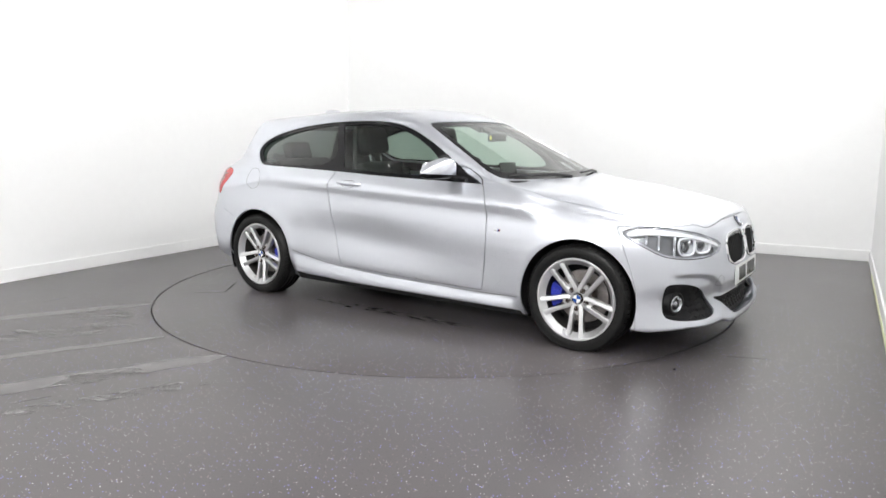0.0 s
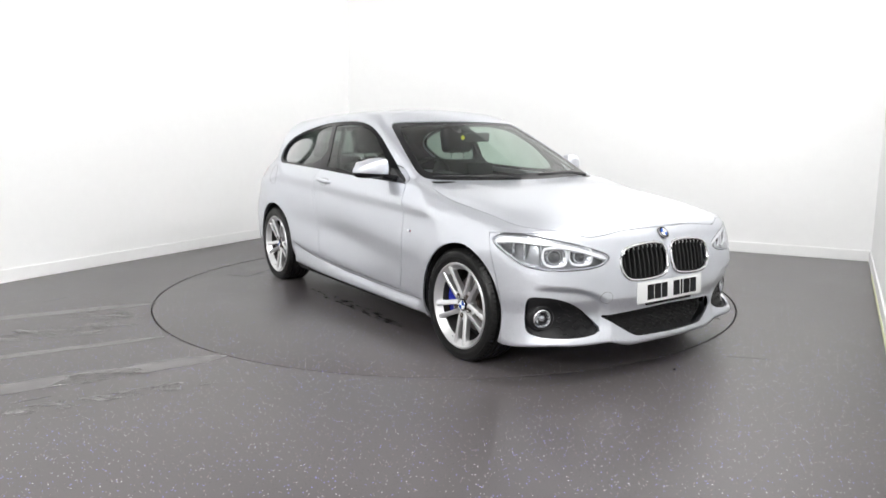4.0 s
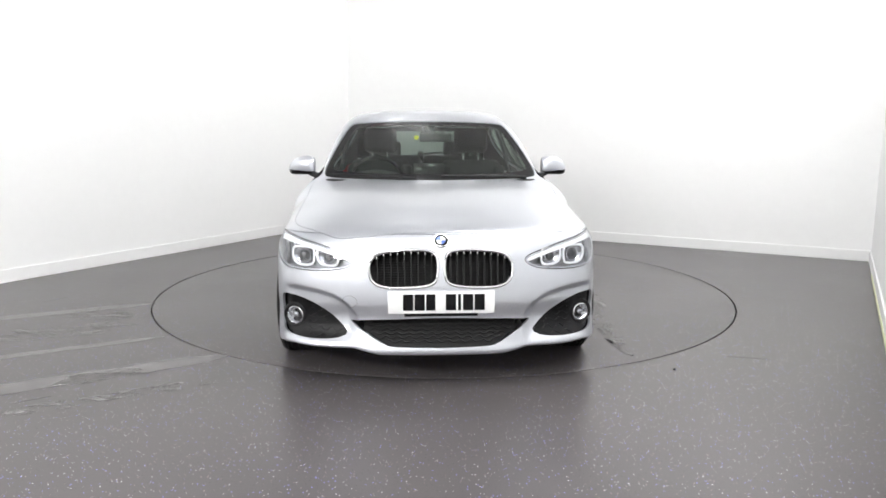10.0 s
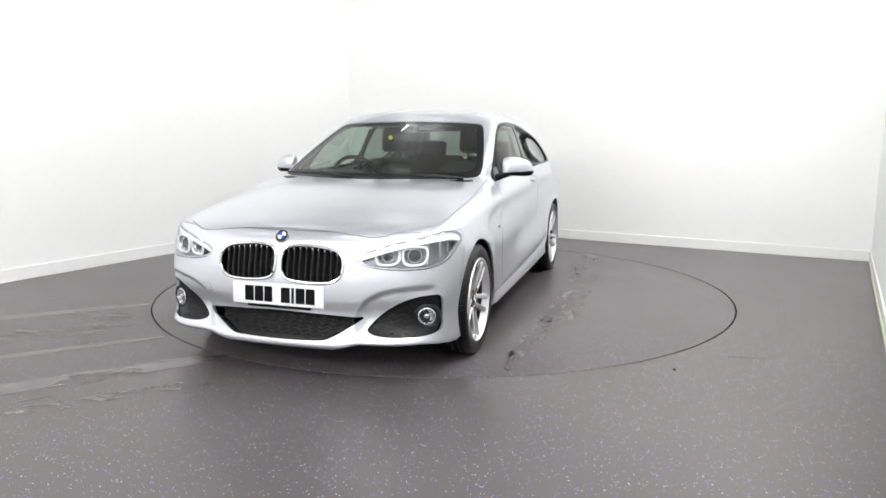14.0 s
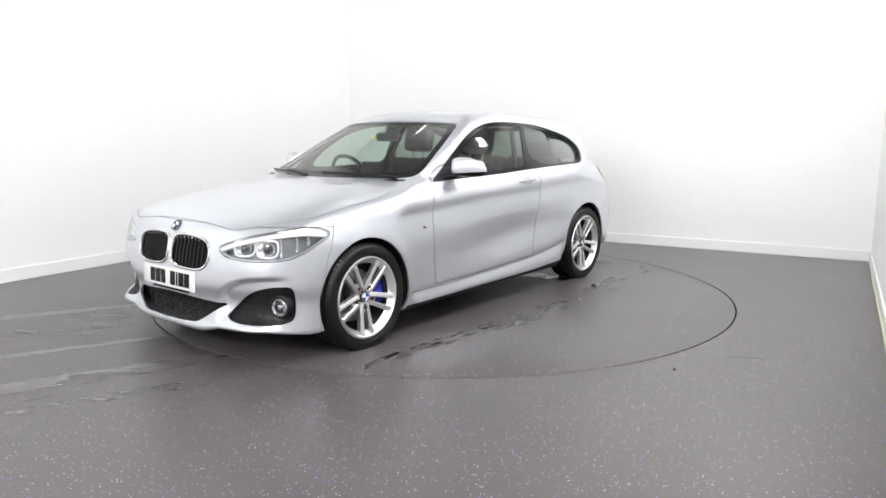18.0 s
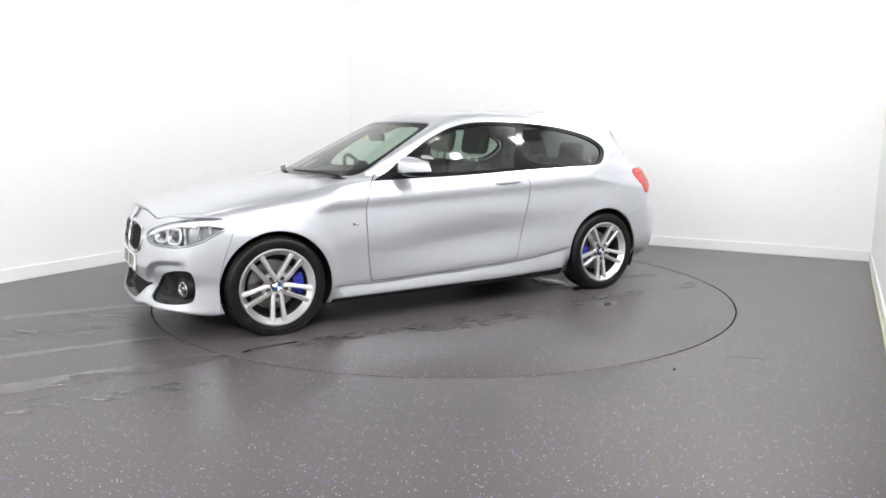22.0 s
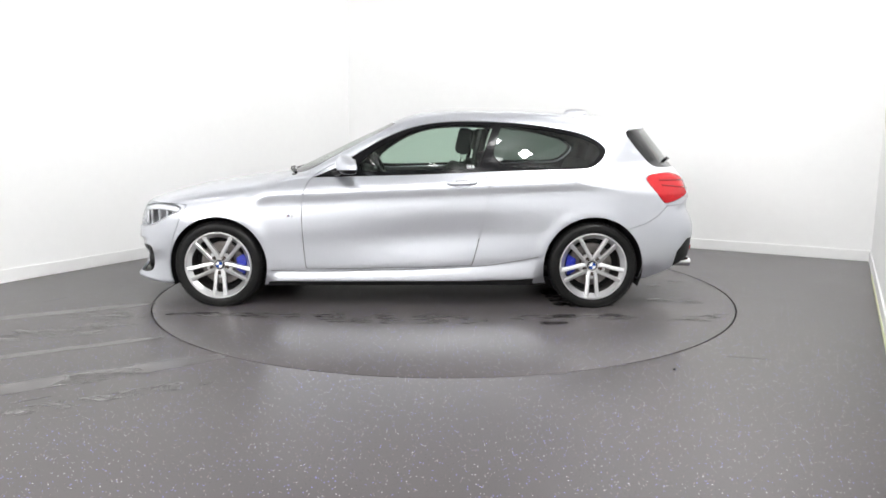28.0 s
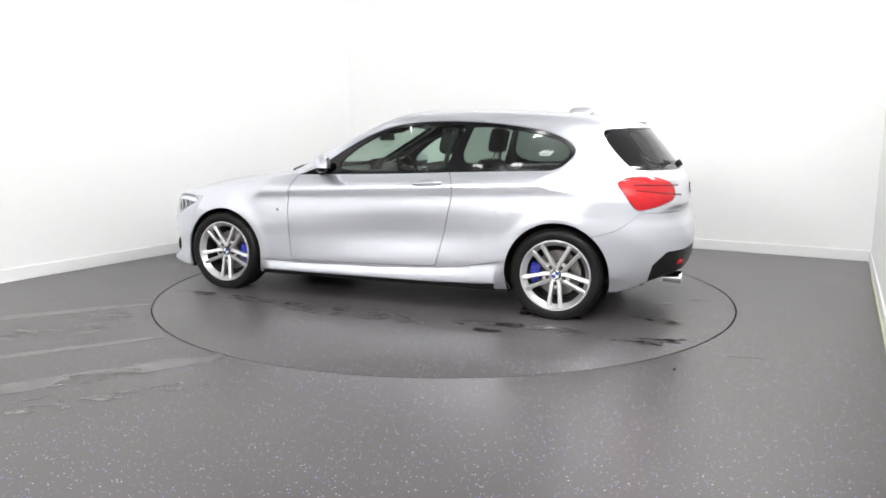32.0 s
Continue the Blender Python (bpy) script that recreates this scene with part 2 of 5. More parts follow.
def soft_poly(pts, rounds=3, keep=0.25):
    """Corner-cutting of a closed outline."""
    p = np.array(pts, float)
    for _ in range(rounds):
        q = np.roll(p, -1, 0)
        p = np.stack([p * (1 - keep) + q * keep, p * keep + q * (1 - keep)], 1).reshape(-1, 2)
    return p


# ---------------------------------------------------------------- room
def slab(name, b0, b1, a0, a1, z0, z1, material, label, category, bevel=0.0):
    bm = box((b1 - b0, a1 - a0, z1 - z0), bevel=bevel)
    ob = part(name, bm, material, None, smooth=False)
    ob.matrix_world = Matrix.Translation(room((b0 + b1) / 2, (a0 + a1) / 2, (z0 + z1) / 2)) @ pose(0, 0, 0, 0, 0, ROOM_TURN)
    return tagged(ob, label, category, kind="structure")


def build_room():
    slab("ceiling", SIDE_L - 0.2, SIDE_R + 0.2, FRONT - 0.2, BACK + 0.2, CEIL, CEIL + 0.15, M_CEIL, "plain pale painted studio ceiling", "ceiling")
    slab("wall_left", SIDE_L - 0.2, SIDE_L, FRONT - 0.2, BACK + 0.2, -0.1, CEIL, M_WALL, "smooth bright white painted studio wall", "wall")
    slab("wall_back", SIDE_L, SIDE_R, BACK, BACK + 0.2, -0.1, CEIL, M_WALL, "smooth bright white painted back wall of studio", "wall")
    slab("wall_right", SIDE_R, SIDE_R + 0.2, FRONT - 0.2, BACK + 0.2, -0.1, CEIL, M_WALL, "smooth bright white painted studio wall", "wall")
    # the front wall is out of view, added to bounce light onto the car
    slab("wall_front", SIDE_L, SIDE_R, FRONT - 0.2, FRONT, -0.1, CEIL, M_WALL, "unseen white wall behind the camera, added to close the room and bounce light", "wall")
    t, hgt = 0.016, 0.11
    slab("baseboard_left", SIDE_L + 0.001, SIDE_L + t, FRONT, BACK - t, 0.0, hgt, M_SKIRT, "white painted skirting board along the wall", "skirting board", 0.004)
    slab("baseboard_back", SIDE_L + 0.001, SIDE_R - 0.001, BACK - t, BACK - 0.001, 0.0, hgt, M_SKIRT, "white painted skirting board along the back wall", "skirting board", 0.004)
    slab("baseboard_right", SIDE_R - t, SIDE_R - 0.001, FRONT, BACK - t, 0.0, hgt, M_SKIRT, "white painted skirting board along the wall", "skirting board", 0.004)
    # floor sheet with a round hole for the turntable
    n = 180
    corners = [room(SIDE_L, FRONT), room(SIDE_R, FRONT), room(SIDE_R, BACK), room(SIDE_L, BACK)]

    def edge_hit(a):
        d = Vector((math.cos(a), math.sin(a), 0))
        best = 99.0
        for i in range(4):
            p, q = corners[i], corners[(i + 1) % 4]
            e = q - p
            den = d.x * e.y - d.y * e.x
            if abs(den) > 1e-9:
                s = (p.x * e.y - p.y * e.x) / den
                u = (p.x * d.y - p.y * d.x) / den
                if s > 0 and -1e-6 <= u <= 1 + 1e-6:
                    best = min(best, s)
        return d * best

    angles = sorted([2 * math.pi * i / n for i in range(n)] + [math.atan2(c.y, c.x) % (2 * math.pi) for c in corners])
    bm = bmesh.new()
    low = [bm.verts.new(((RING + 0.006) * math.cos(a), (RING + 0.006) * math.sin(a), -0.03)) for a in angles]
    inner = [bm.verts.new(((RING + 0.006) * math.cos(a), (RING + 0.006) * math.sin(a), 0)) for a in angles]
    mids = [bm.verts.new(edge_hit(a) * 0.5 + Vector((math.cos(a), math.sin(a), 0)) * (RING + 0.006) * 0.5) for a in angles]
    outer = [bm.verts.new(edge_hit(a)) for a in angles]
    for i in range(len(angles)):
        j = (i + 1) % len(angles)
        for p, q in ((low, inner), (inner, mids), (mids, outer)):
            bm.faces.new((p[i], q[i], q[j], p[j]))
    ob = part("floor", bm, M_FLOOR, None, smooth=False, flat=True)
    tagged(ob, "dark grey speckled vinyl floor with pale streaks of glossy film", "floor", kind="structure")
    ob = part("floor_pit", lathe([(RING + 0.1, -0.035), (0.01, -0.035)], 96, "Z"), M_DARK, None)
    tagged(ob, "dark gap under the turntable edge", "floor", kind="structure")


build_room()

turntable = tagged(new("turntable"), "flush round turntable deck covered in dark grey vinyl", "turntable")
part("deck", lathe([(0.02, 0.0), (1.2, 0.0), (RING - 0.008, 0.0), (RING - 0.006, -0.001), (RING - 0.005, -0.004), (RING - 0.005, -0.03)], 180, "Z"), M_DECK, turntable, flat=True)
part("hub_plate", lathe([(0.0, 0.0), (0.019, 0.0), (0.019, -0.03)], 24, "Z"), M_DECK, turntable, flat=True)


def build_ceiling_lights():
    first = None
    for eye, target in FILL_PANELS + FLUSH:
        m = look(eye, target) if eye.z < CEIL - 0.1 else Matrix.Translation(eye) @ pose(0, 0, 0, 0, 0, ROOM_TURN)
        if first is None:
            first = tagged(new("ceiling_light"), "square LED panel, switched on, in a layout made up to light the studio", "ceiling light", "studio ceiling lights")
            frame_bm = merge(box((0.43, 0.03, 0.03), (0, 0.2, -0.015)), box((0.43, 0.03, 0.03), (0, -0.2, -0.015)),
                             box((0.03, 0.37, 0.03), (0.2, 0, -0.015)), box((0.03, 0.37, 0.03), (-0.2, 0, -0.015)))
            part("frame", frame_bm, M_SKIRT, first, smooth=False)
            part("diffuser", box((0.37, 0.37, 0.006), (0, 0, -0.012)), M_PANEL, first, "glowing white diffuser", smooth=False)
            part("bracket", tube([(0, 0, 0), (0, 0.04, 0.05), (0, 0.16, 0.10)], 0.012, 8), M_SKIRT, first)
            first.matrix_world = m
        else:
            copy_thing(first, m)


build_ceiling_lights()
# ---------------------------------------------------------------- car: body form
def curve(x, keys):
    """Smooth curve through (x, value) keys, in ascending x."""
    kx, ky = np.array([k[0] for k in keys], float), np.array([k[1] for k in keys], float)
    d = np.diff(ky) / np.diff(kx)
    m = np.concatenate([[d[0]], np.where(d[1:] * d[:-1] > 0, 2 * d[1:] * d[:-1] / (d[1:] + d[:-1] + 1e-12), 0), [d[-1]]])
    x = np.asarray(x, float)
    i = np.clip(np.searchsorted(kx, x) - 1, 0, len(kx) - 2)
    h = kx[i + 1] - kx[i]
    t = (x - kx[i]) / h
    tc = np.clip(t, 0, 1)
    v = (2 * tc**3 - 3 * tc**2 + 1) * ky[i] + (tc**3 - 2 * tc**2 + tc) * h * m[i] + (3 * tc**2 - 2 * tc**3) * ky[i + 1] + (tc**3 - tc**2) * h * m[i + 1]
    return v + np.where(t < 0, t * h * m[0], 0) + np.where(t > 1, (t - 1) * h * m[-1], 0)


def smax(a, b, k):
    h = np.maximum(k - np.abs(a - b), 0) / k
    return np.maximum(a, b) + h * h * k * 0.25


def bell(x, c, w):
    return np.exp(-((x - c) / w) ** 2)


WHEEL_X, WHEEL_Z = 1.345, 0.302


def sill_z(x):
    """Height of the line between the doors and the sill."""
    return curve(x, [(-1.0, 0.385), (-0.9, 0.358), (-0.48, 0.297), (0.08, 0.270), (0.65, 0.262), (1.0, 0.267)])


def side_y(x, z):
    """Half width of the lower body."""
    w = curve(x, [(-2.2, 0.83), (-1.8, 0.862), (-1.35, 0.878), (-0.9, 0.868), (-0.3, 0.862), (0.4, 0.862), (0.9, 0.868), (1.35, 0.874), (1.8, 0.862), (2.2, 0.85)])
    swage = 0.850 - 0.042 * x          # rising crease height
    swage = np.clip(swage, 0.70, 0.925)
    tuck = curve(z - swage, [(-0.68, 0.06), (-0.61, 0.022), (-0.56, 0.006), (-0.52, 0.003), (-0.36, 0.002), (-0.28, 0.001), (-0.2, 0.004), (-0.13, 0.0105), (-0.09, 0.0152), (-0.065, 0.0165), (-0.008, 0.0112), (0.006, 0.0128), (0.03, 0.022), (0.05, 0.034), (0.11, 0.08), (0.19, 0.15)])
    # hollow door flank rising towards the rear arch
    hollow = 0.024 * bell(z, 0.48 + 0.07 * (0.4 - x), 0.14) * bell(x, -0.22, 0.68)
    flare = 0.007 * np.exp(-((np.hypot(x - WHEEL_X, z - WHEEL_Z) - 0.37) / 0.05) ** 2) + 0.007 * np.exp(-((np.hypot(x + WHEEL_X, z - WHEEL_Z) - 0.37) / 0.05) ** 2)
    flank = w - tuck - hollow + flare
    # the sill below the doors: level upper face, crisp lower edge, turned under
    line = sill_z(x)
    deep = curve((z - 0.15) / (line - 0.15), [(-0.3, 0.12), (0.0, 0.05), (0.25, 0.012), (0.34, 0.0), (0.5, 0.001), (0.85, 0.009), (1.0, 0.013)])
    near = (1 / (1 + np.exp(np.clip((z - line + 0.004) / 0.004, -60, 60)))) * np.clip((1.0 - np.abs(x)) * 12, 0, 1)
    return flank * (1 - near) + (w + 0.004 - deep) * near


def nose_x(y, z):
    """The front face."""
    xf = curve(z, [(0.12, 2.02), (0.18, 2.100), (0.23, 2.085), (0.34, 2.062), (0.42, 2.078), (0.5, 2.072), (0.6, 2.055), (0.70, 2.02), (0.76, 1.975), (0.84, 1.86)])
    cf = curve(np.abs(y), [(0, 0), (0.2, 0.006), (0.35, 0.022), (0.5, 0.048), (0.6, 0.072), (0.68, 0.105), (0.75, 0.16), (0.80, 0.235), (0.83, 0.31), (0.85, 0.39), (0.87, 0.55), (0.9, 0.9)])
    lip = 0.008 * bell(z, 0.205, 0.045) * bell(np.abs(y), 0.60, 0.14)
    ay = np.abs(y)
    step = lambda t: np.clip(t, 0, 1) ** 2 * (3 - 2 * np.clip(t, 0, 1))
    edge = curve(ay, [(0.38, 0.30), (0.42, 0.375), (0.48, 0.435), (0.55, 0.470), (0.65, 0.490), (0.75, 0.497), (0.9, 0.50)])
    hollow = 0.030 * step((edge - z) / 0.028) * step((ay - 0.40) / 0.06) * step((z - 0.20) / 0.09) * step((0.80 - ay) / 0.09)
    return xf - cf + lip - hollow


def tail_x(y, z):
    xr = curve(z, [(0.15, -2.08), (0.25, -2.14), (0.4, -2.185), (0.55, -2.195), (0.63, -2.175), (0.70, -2.135), (0.8, -2.105), (0.93, -2.085), (0.99, -2.04), (1.25, -1.83), (1.32, -1.77)])
    cr = curve(np.abs(y), [(0, 0), (0.3, 0.022), (0.5, 0.07), (0.65, 0.165), (0.73, 0.29), (0.79, 0.45), (0.83, 0.66), (0.86, 0.95)])
    low = curve(np.abs(y), [(0, 0), (0.3, 0.010), (0.5, 0.034), (0.62, 0.074), (0.70, 0.125), (0.76, 0.185), (0.81, 0.275), (0.84, 0.37), (0.87, 0.58)])
    t = np.clip((z - 0.80) / 0.17, 0, 1)
    t = t * t * (3 - 2 * t)
    top = np.clip((z - 0.93) / 0.12, 0, 1)
    round_off = top * top * (3 - 2 * top) * curve(np.abs(y), [(0, 0), (0.25, 0.0), (0.40, 0.045), (0.52, 0.085), (0.62, 0.115), (0.72, 0.14), (0.9, 0.16)])
    return xr + cr * t + low * (1 - t) + round_off


def hood_z(x, y):
    c = curve(x, [(0.2, 0.975), (0.97, 0.938), (1.15, 0.920), (1.53, 0.868), (1.77, 0.820), (1.95, 0.768), (2.05, 0.72)])
    ay = np.abs(y)
    ridge = 0.010 * bell(ay, 0.50 - 0.12 * (x - 0.9), 0.06) * np.clip((1.75 - x) * 3, 0, 1)
    drop = curve(ay, [(0, 0), (0.25, 0.004), (0.5, 0.016), (0.65, 0.035), (0.75, 0.060), (0.80, 0.090), (0.84, 0.140), (0.88, 0.23)])
    rear = np.clip((0.3 - x) * 0.2, 0, 0.2)
    lift = np.clip((1.2 - x) / 0.5, 0, 1)
    lift = lift * lift * (3 - 2 * lift) * curve(ay, [(0.0, 0.0), (0.62, 0.0), (0.75, 0.07), (0.85, 0.26), (0.95, 0.5)])
    return c - drop + ridge + rear + lift


def cabin_y(x, z):
    g = curve(x, [(-2.1, 0.60), (-1.75, 0.665), (-1.4, 0.712), (-1.0, 0.742), (-0.4, 0.757), (0.2, 0.752), (0.6, 0.727), (1.0, 0.69)])
    return g - curve(z, [(0.6, -0.022), (0.9, -0.02), (0.97, 0.0), (1.1, 0.045), (1.2, 0.084), (1.28, 0.120), (1.34, 0.155), (1.42, 0.22)])


def roof_z(x, y):
    c = curve(x, [(-1.95, 1.305), (-1.72, 1.352), (-1.25, 1.397), (-0.8, 1.422), (-0.35, 1.427), (0.03, 1.392), (0.3, 1.315)])
    return c - curve(np.abs(y), [(0, 0), (0.3, 0.009), (0.5, 0.030), (0.6, 0.054), (0.7, 0.10)])


def screen_x(y, z):
    return curve(z, [(0.9, 1.05), (0.96, 0.93), (1.12, 0.60), (1.3, 0.215), (1.4, -0.02)]) - 0.36 * y * y


def body_field(x, y, z):
    """Below zero inside the body."""
    low = smax(smax(y - side_y(x, z), z - hood_z(x, y), 0.08), smax(x - nose_x(y, z), tail_x(y, z) - x, 0.03), 0.03)
    low = smax(low, curve(x, [(-2.2, 0.36), (-1.95, 0.29), (-1.72, 0.20), (-0.95, 0.155), (1.0, 0.145), (1.7, 0.165), (2.1, 0.16)]) + 0.034 * np.clip((np.abs(y) - 0.30) / 0.13, 0, 1) * np.clip((x - 1.75) * 5, 0, 1) - z, 0.015)
    top = smax(smax(y - cabin_y(x, z), z - roof_z(x, y), 0.07), smax((x - screen_x(y, z)) * 0.5, tail_x(y, z) - x, 0.03), 0.035)
    top = np.maximum(top, 0.82 - z)
    k = np.clip((-0.85 - x) / 0.5, 0, 1)
    return -smax(-low, -top, 0.035 + 0.13 * k * k * (3 - 2 * k))


def build_skin():
    """Half of the body as a triangle grid, found along rays from a line inside it."""
    SEG, ZC = 1.45, 0.62
    spine = [(s, None) for s in np.linspace(-SEG, SEG, 250)]
    caps = np.linspace(0, math.pi / 2, 96)[1:]
    rows = [(-SEG, -c) for c in caps[::-1]] + [(s, 0.0) for s, _ in spine] + [(SEG, c) for c in caps]
    th = np.concatenate([np.linspace(-math.pi / 2, -0.7, 56)[:-1], np.linspace(-0.7, math.pi / 2, 175)])
    o, d = [], []
    for s, c in rows:
        cc, sc = math.cos(c), math.sin(c)
        o.append(np.stack([np.full_like(th, s), 0 * th, np.full_like(th, ZC)], 1))
        d.append(np.stack([np.full_like(th, sc), cc * np.cos(th), cc * np.sin(th)], 1))
    o, d = np.array(o), np.array(d)
    lo, hi = np.zeros(o.shape[:2]), np.full(o.shape[:2], 1.6)
    for _ in range(30):
        mid = (lo + hi) / 2
        p = o + d * mid[..., None]
        inside = body_field(p[..., 0], p[..., 1], p[..., 2]) < 0
        lo, hi = np.where(inside, mid, lo), np.where(inside, hi, mid)
    v = (o + d * lo[..., None]).reshape(-1, 3)
    v[np.abs(v[:, 1]) < 1e-5, 1] = 0
    e = 0.004
    nrm = np.stack([body_field(*(v + np.eye(3)[i] * e).T) - body_field(*(v - np.eye(3)[i] * e).T) for i in range(3)], 1)
    nrm /= np.linalg.norm(nrm, axis=1, keepdims=True) + 1e-12
    nr, nc = len(rows), len(th)
    idx = np.arange(nr * nc).reshape(nr, nc)
    a, b, c, e4 = idx[:-1, :-1].ravel(), idx[1:, :-1].ravel(), idx[1:, 1:].ravel(), idx[:-1, 1:].ravel()
    f = np.concatenate([np.stack([a, c, b], 1), np.stack([a, e4, c], 1)])
    area = np.linalg.norm(np.cross(v[f[:, 1]] - v[f[:, 0]], v[f[:, 2]] - v[f[:, 0]]), axis=1)
    return v, nrm, f[area > 1e-9]


def clip(mesh, g, keep_inside=True, gap=0.0):
    """Keep the part of a mesh where g is below -gap (or above gap), with a clean cut edge."""
    v, n, f = mesh
    h = (g + gap) if keep_inside else (gap - g)
    ins = h < 0
    k = ins[f].sum(1)
    whole = f[k == 3]
    cut = f[(k == 1) | (k == 2)]
    if len(cut):
        kc = ins[cut].sum(1)
        lone = np.where(kc == 1, ins[cut].argmax(1), (~ins[cut]).argmax(1))
        r = np.arange(len(cut))
        p0, p1, p2 = cut[r, lone], cut[r, (lone + 1) % 3], cut[r, (lone + 2) % 3]
        e1, e2 = np.sort(np.stack([p0, p1], 1), 1), np.sort(np.stack([p0, p2], 1), 1)
        ed, inv = np.unique(np.concatenate([e1, e2]), axis=0, return_inverse=True)
        inv = np.asarray(inv).ravel()
        t = (h[ed[:, 0]] / (h[ed[:, 0]] - h[ed[:, 1]] + 1e-15))[:, None]
        nv = v[ed[:, 0]] * (1 - t) + v[ed[:, 1]] * t
        nn = n[ed[:, 0]] * (1 - t) + n[ed[:, 1]] * t
        nn /= np.linalg.norm(nn, axis=1, keepdims=True) + 1e-12
        q1, q2 = inv[: len(cut)] + len(v), inv[len(cut):] + len(v)
        one = kc == 1
        tri = [np.stack([p0, q1, q2], 1)[one], np.stack([q1, p1, p2], 1)[~one], np.stack([q1, p2, q2], 1)[~one]]
        f = np.concatenate([whole] + tri)
        v, n = np.concatenate([v, nv]), np.concatenate([n, nn])
    else:
        f = whole
    used = np.unique(f)
    remap = np.full(len(v), -1)
    remap[used] = np.arange(len(used))
    return v[used], n[used], remap[f]


def outline_dist(u, w, outline):
    """Signed distance to a closed outline, negative inside."""
    p = np.asarray(outline, float)
    q = np.roll(p, -1, 0)
    out = np.full(len(u), 1.0)
    near = (u > p[:, 0].min() - 0.1) & (u < p[:, 0].max() + 0.1) & (w > p[:, 1].min() - 0.1) & (w < p[:, 1].max() + 0.1)
    x, y = u[near][:, None], w[near][:, None]
    e = q - p
    t = np.clip(((x - p[:, 0]) * e[:, 0] + (y - p[:, 1]) * e[:, 1]) / (e[:, 0] ** 2 + e[:, 1] ** 2 + 1e-15), 0, 1)
    dist = np.sqrt(((x - p[:, 0] - t * e[:, 0]) ** 2 + (y - p[:, 1] - t * e[:, 1]) ** 2).min(1))
    crossing = ((p[:, 1] > y) != (q[:, 1] > y)) & (x < e[:, 0] * (y - p[:, 1]) / (e[:, 1] + 1e-15) + p[:, 0])
    out[near] = np.where(crossing.sum(1) % 2 == 1, -dist, dist)
    return out


def azimuth(v, cx, sign):
    """Arc length round a corner, from the centre line outwards."""
    return np.arctan2(v[:, 1], sign * (v[:, 0] - cx)) * 0.8


def field(mesh, view, outline, only=None):
    v = mesh[0]
    if view == "side":
        u, w = v[:, 0], v[:, 2]
    elif view == "front":
        u, w = v[:, 1], v[:, 2]
    elif view == "top":
        u, w = v[:, 0], v[:, 1]
    elif view == "nose":
        u, w = azimuth(v, 1.2, 1), v[:, 2]
    else:
        u, w = azimuth(v, -1.2, -1), v[:, 2]
    g = outline_dist(u, w, outline)
    if only is not None:
        g = np.where(only(v), g, 1.0)
    return g


def open_edges(f):
    e = np.concatenate([f[:, [0, 1]], f[:, [1, 2]], f[:, [2, 0]]])
    s = np.sort(e, 1)
    _, first, count = np.unique(s, axis=0, return_index=True, return_counts=True)
    return e[first[count == 1]]


def panel(name, mesh, material, parent, rim=0.012, both=False, side=1, sink=0.0, label="", fold=None):
    """A body panel with a folded-in edge. both: mirrored half joined on; side -1: the mirrored half alone."""
    v, n, f = mesh
    if len(f) == 0:
        return None
    v = v - n * sink
    flip = np.array([1, -1, 1])
    if both:
        v2, n2 = v * flip, n * flip
        f = np.concatenate([f, f[:, ::-1] + len(v)])
        v, n = np.concatenate([v, v2]), np.concatenate([n, n2])
        # weld the centre line
        key = np.round(v * 20000).astype(np.int64)
        _, first, inv = np.unique(key, axis=0, return_index=True, return_inverse=True)
        f = np.asarray(inv).ravel()[f]
        v, n = v[first], n[first]
        f = f[(f[:, 0] != f[:, 1]) & (f[:, 1] != f[:, 2]) & (f[:, 0] != f[:, 2])]
    elif side < 0:
        v, n, f = v * flip, n * flip, f[:, ::-1]
    nv = len(v)
    if rim:
        e = open_edges(f)
        ends = np.unique(e)
        remap = np.full(nv, -1)
        k = len(ends)
        remap[ends] = np.arange(k)
        t = np.zeros((nv, 3))
        along = v[e[:, 1]] - v[e[:, 0]]
        np.add.at(t, e[:, 0], along)
        np.add.at(t, e[:, 1], along)
        outw = np.cross(t[ends], n[ends])
        outw /= np.linalg.norm(outw, axis=1, keepdims=True) + 1e-12
        top, low = v[ends], v[ends] - n[ends] * rim
        m0, m1 = nv + remap[e], nv + k + remap[e]
        quads = np.stack([m0[:, 1], m0[:, 0], m1[:, 0], m1[:, 1]], 1)
        v = np.concatenate([v, top, low])
        n = np.concatenate([n, outw, outw])
        faces = [tuple(q) for q in f.tolist()] + [tuple(q) for q in quads.tolist()]
    else:
        faces = f.tolist()
    return obj(name, v.tolist(), faces, material, parent, normals=n.tolist(), label=label)


def calm(mesh, axes, degree, mirror=False):
    """Even out the shading normals of a pane or panel with a smooth polynomial."""
    v, n, f = mesh
    flip = np.array([1, -1, 1])
    pv, pn = (np.concatenate([v, v * flip]), np.concatenate([n, n * flip])) if mirror else (v, n)
    mid, span = pv.mean(0), np.ptp(pv, axis=0) / 2 + 1e-9

    def basis(p):
        a, b = ((p[:, k] - mid[k]) / span[k] for k in axes)
        return np.stack([a ** i * b ** j for i in range(degree + 1) for j in range(degree + 1 - i)], 1)

    fit = np.linalg.lstsq(basis(pv), pn, rcond=None)[0]
    nn = basis(v) @ fit
    return v, nn / (np.linalg.norm(nn, axis=1, keepdims=True) + 1e-12), f


def convex(mesh, bow_x=0.42, bow_z=1.05):
    """Shading normals of side glass: one even outward bow along and up the pane."""
    v, n, f = mesh
    mid = v.mean(0)
    nn = n.mean(0) + np.stack([bow_x * (v[:, 0] - mid[0]), 0 * v[:, 0], bow_z * (v[:, 2] - mid[2])], 1)
    return v, nn / (np.linalg.norm(nn, axis=1, keepdims=True) + 1e-12), f


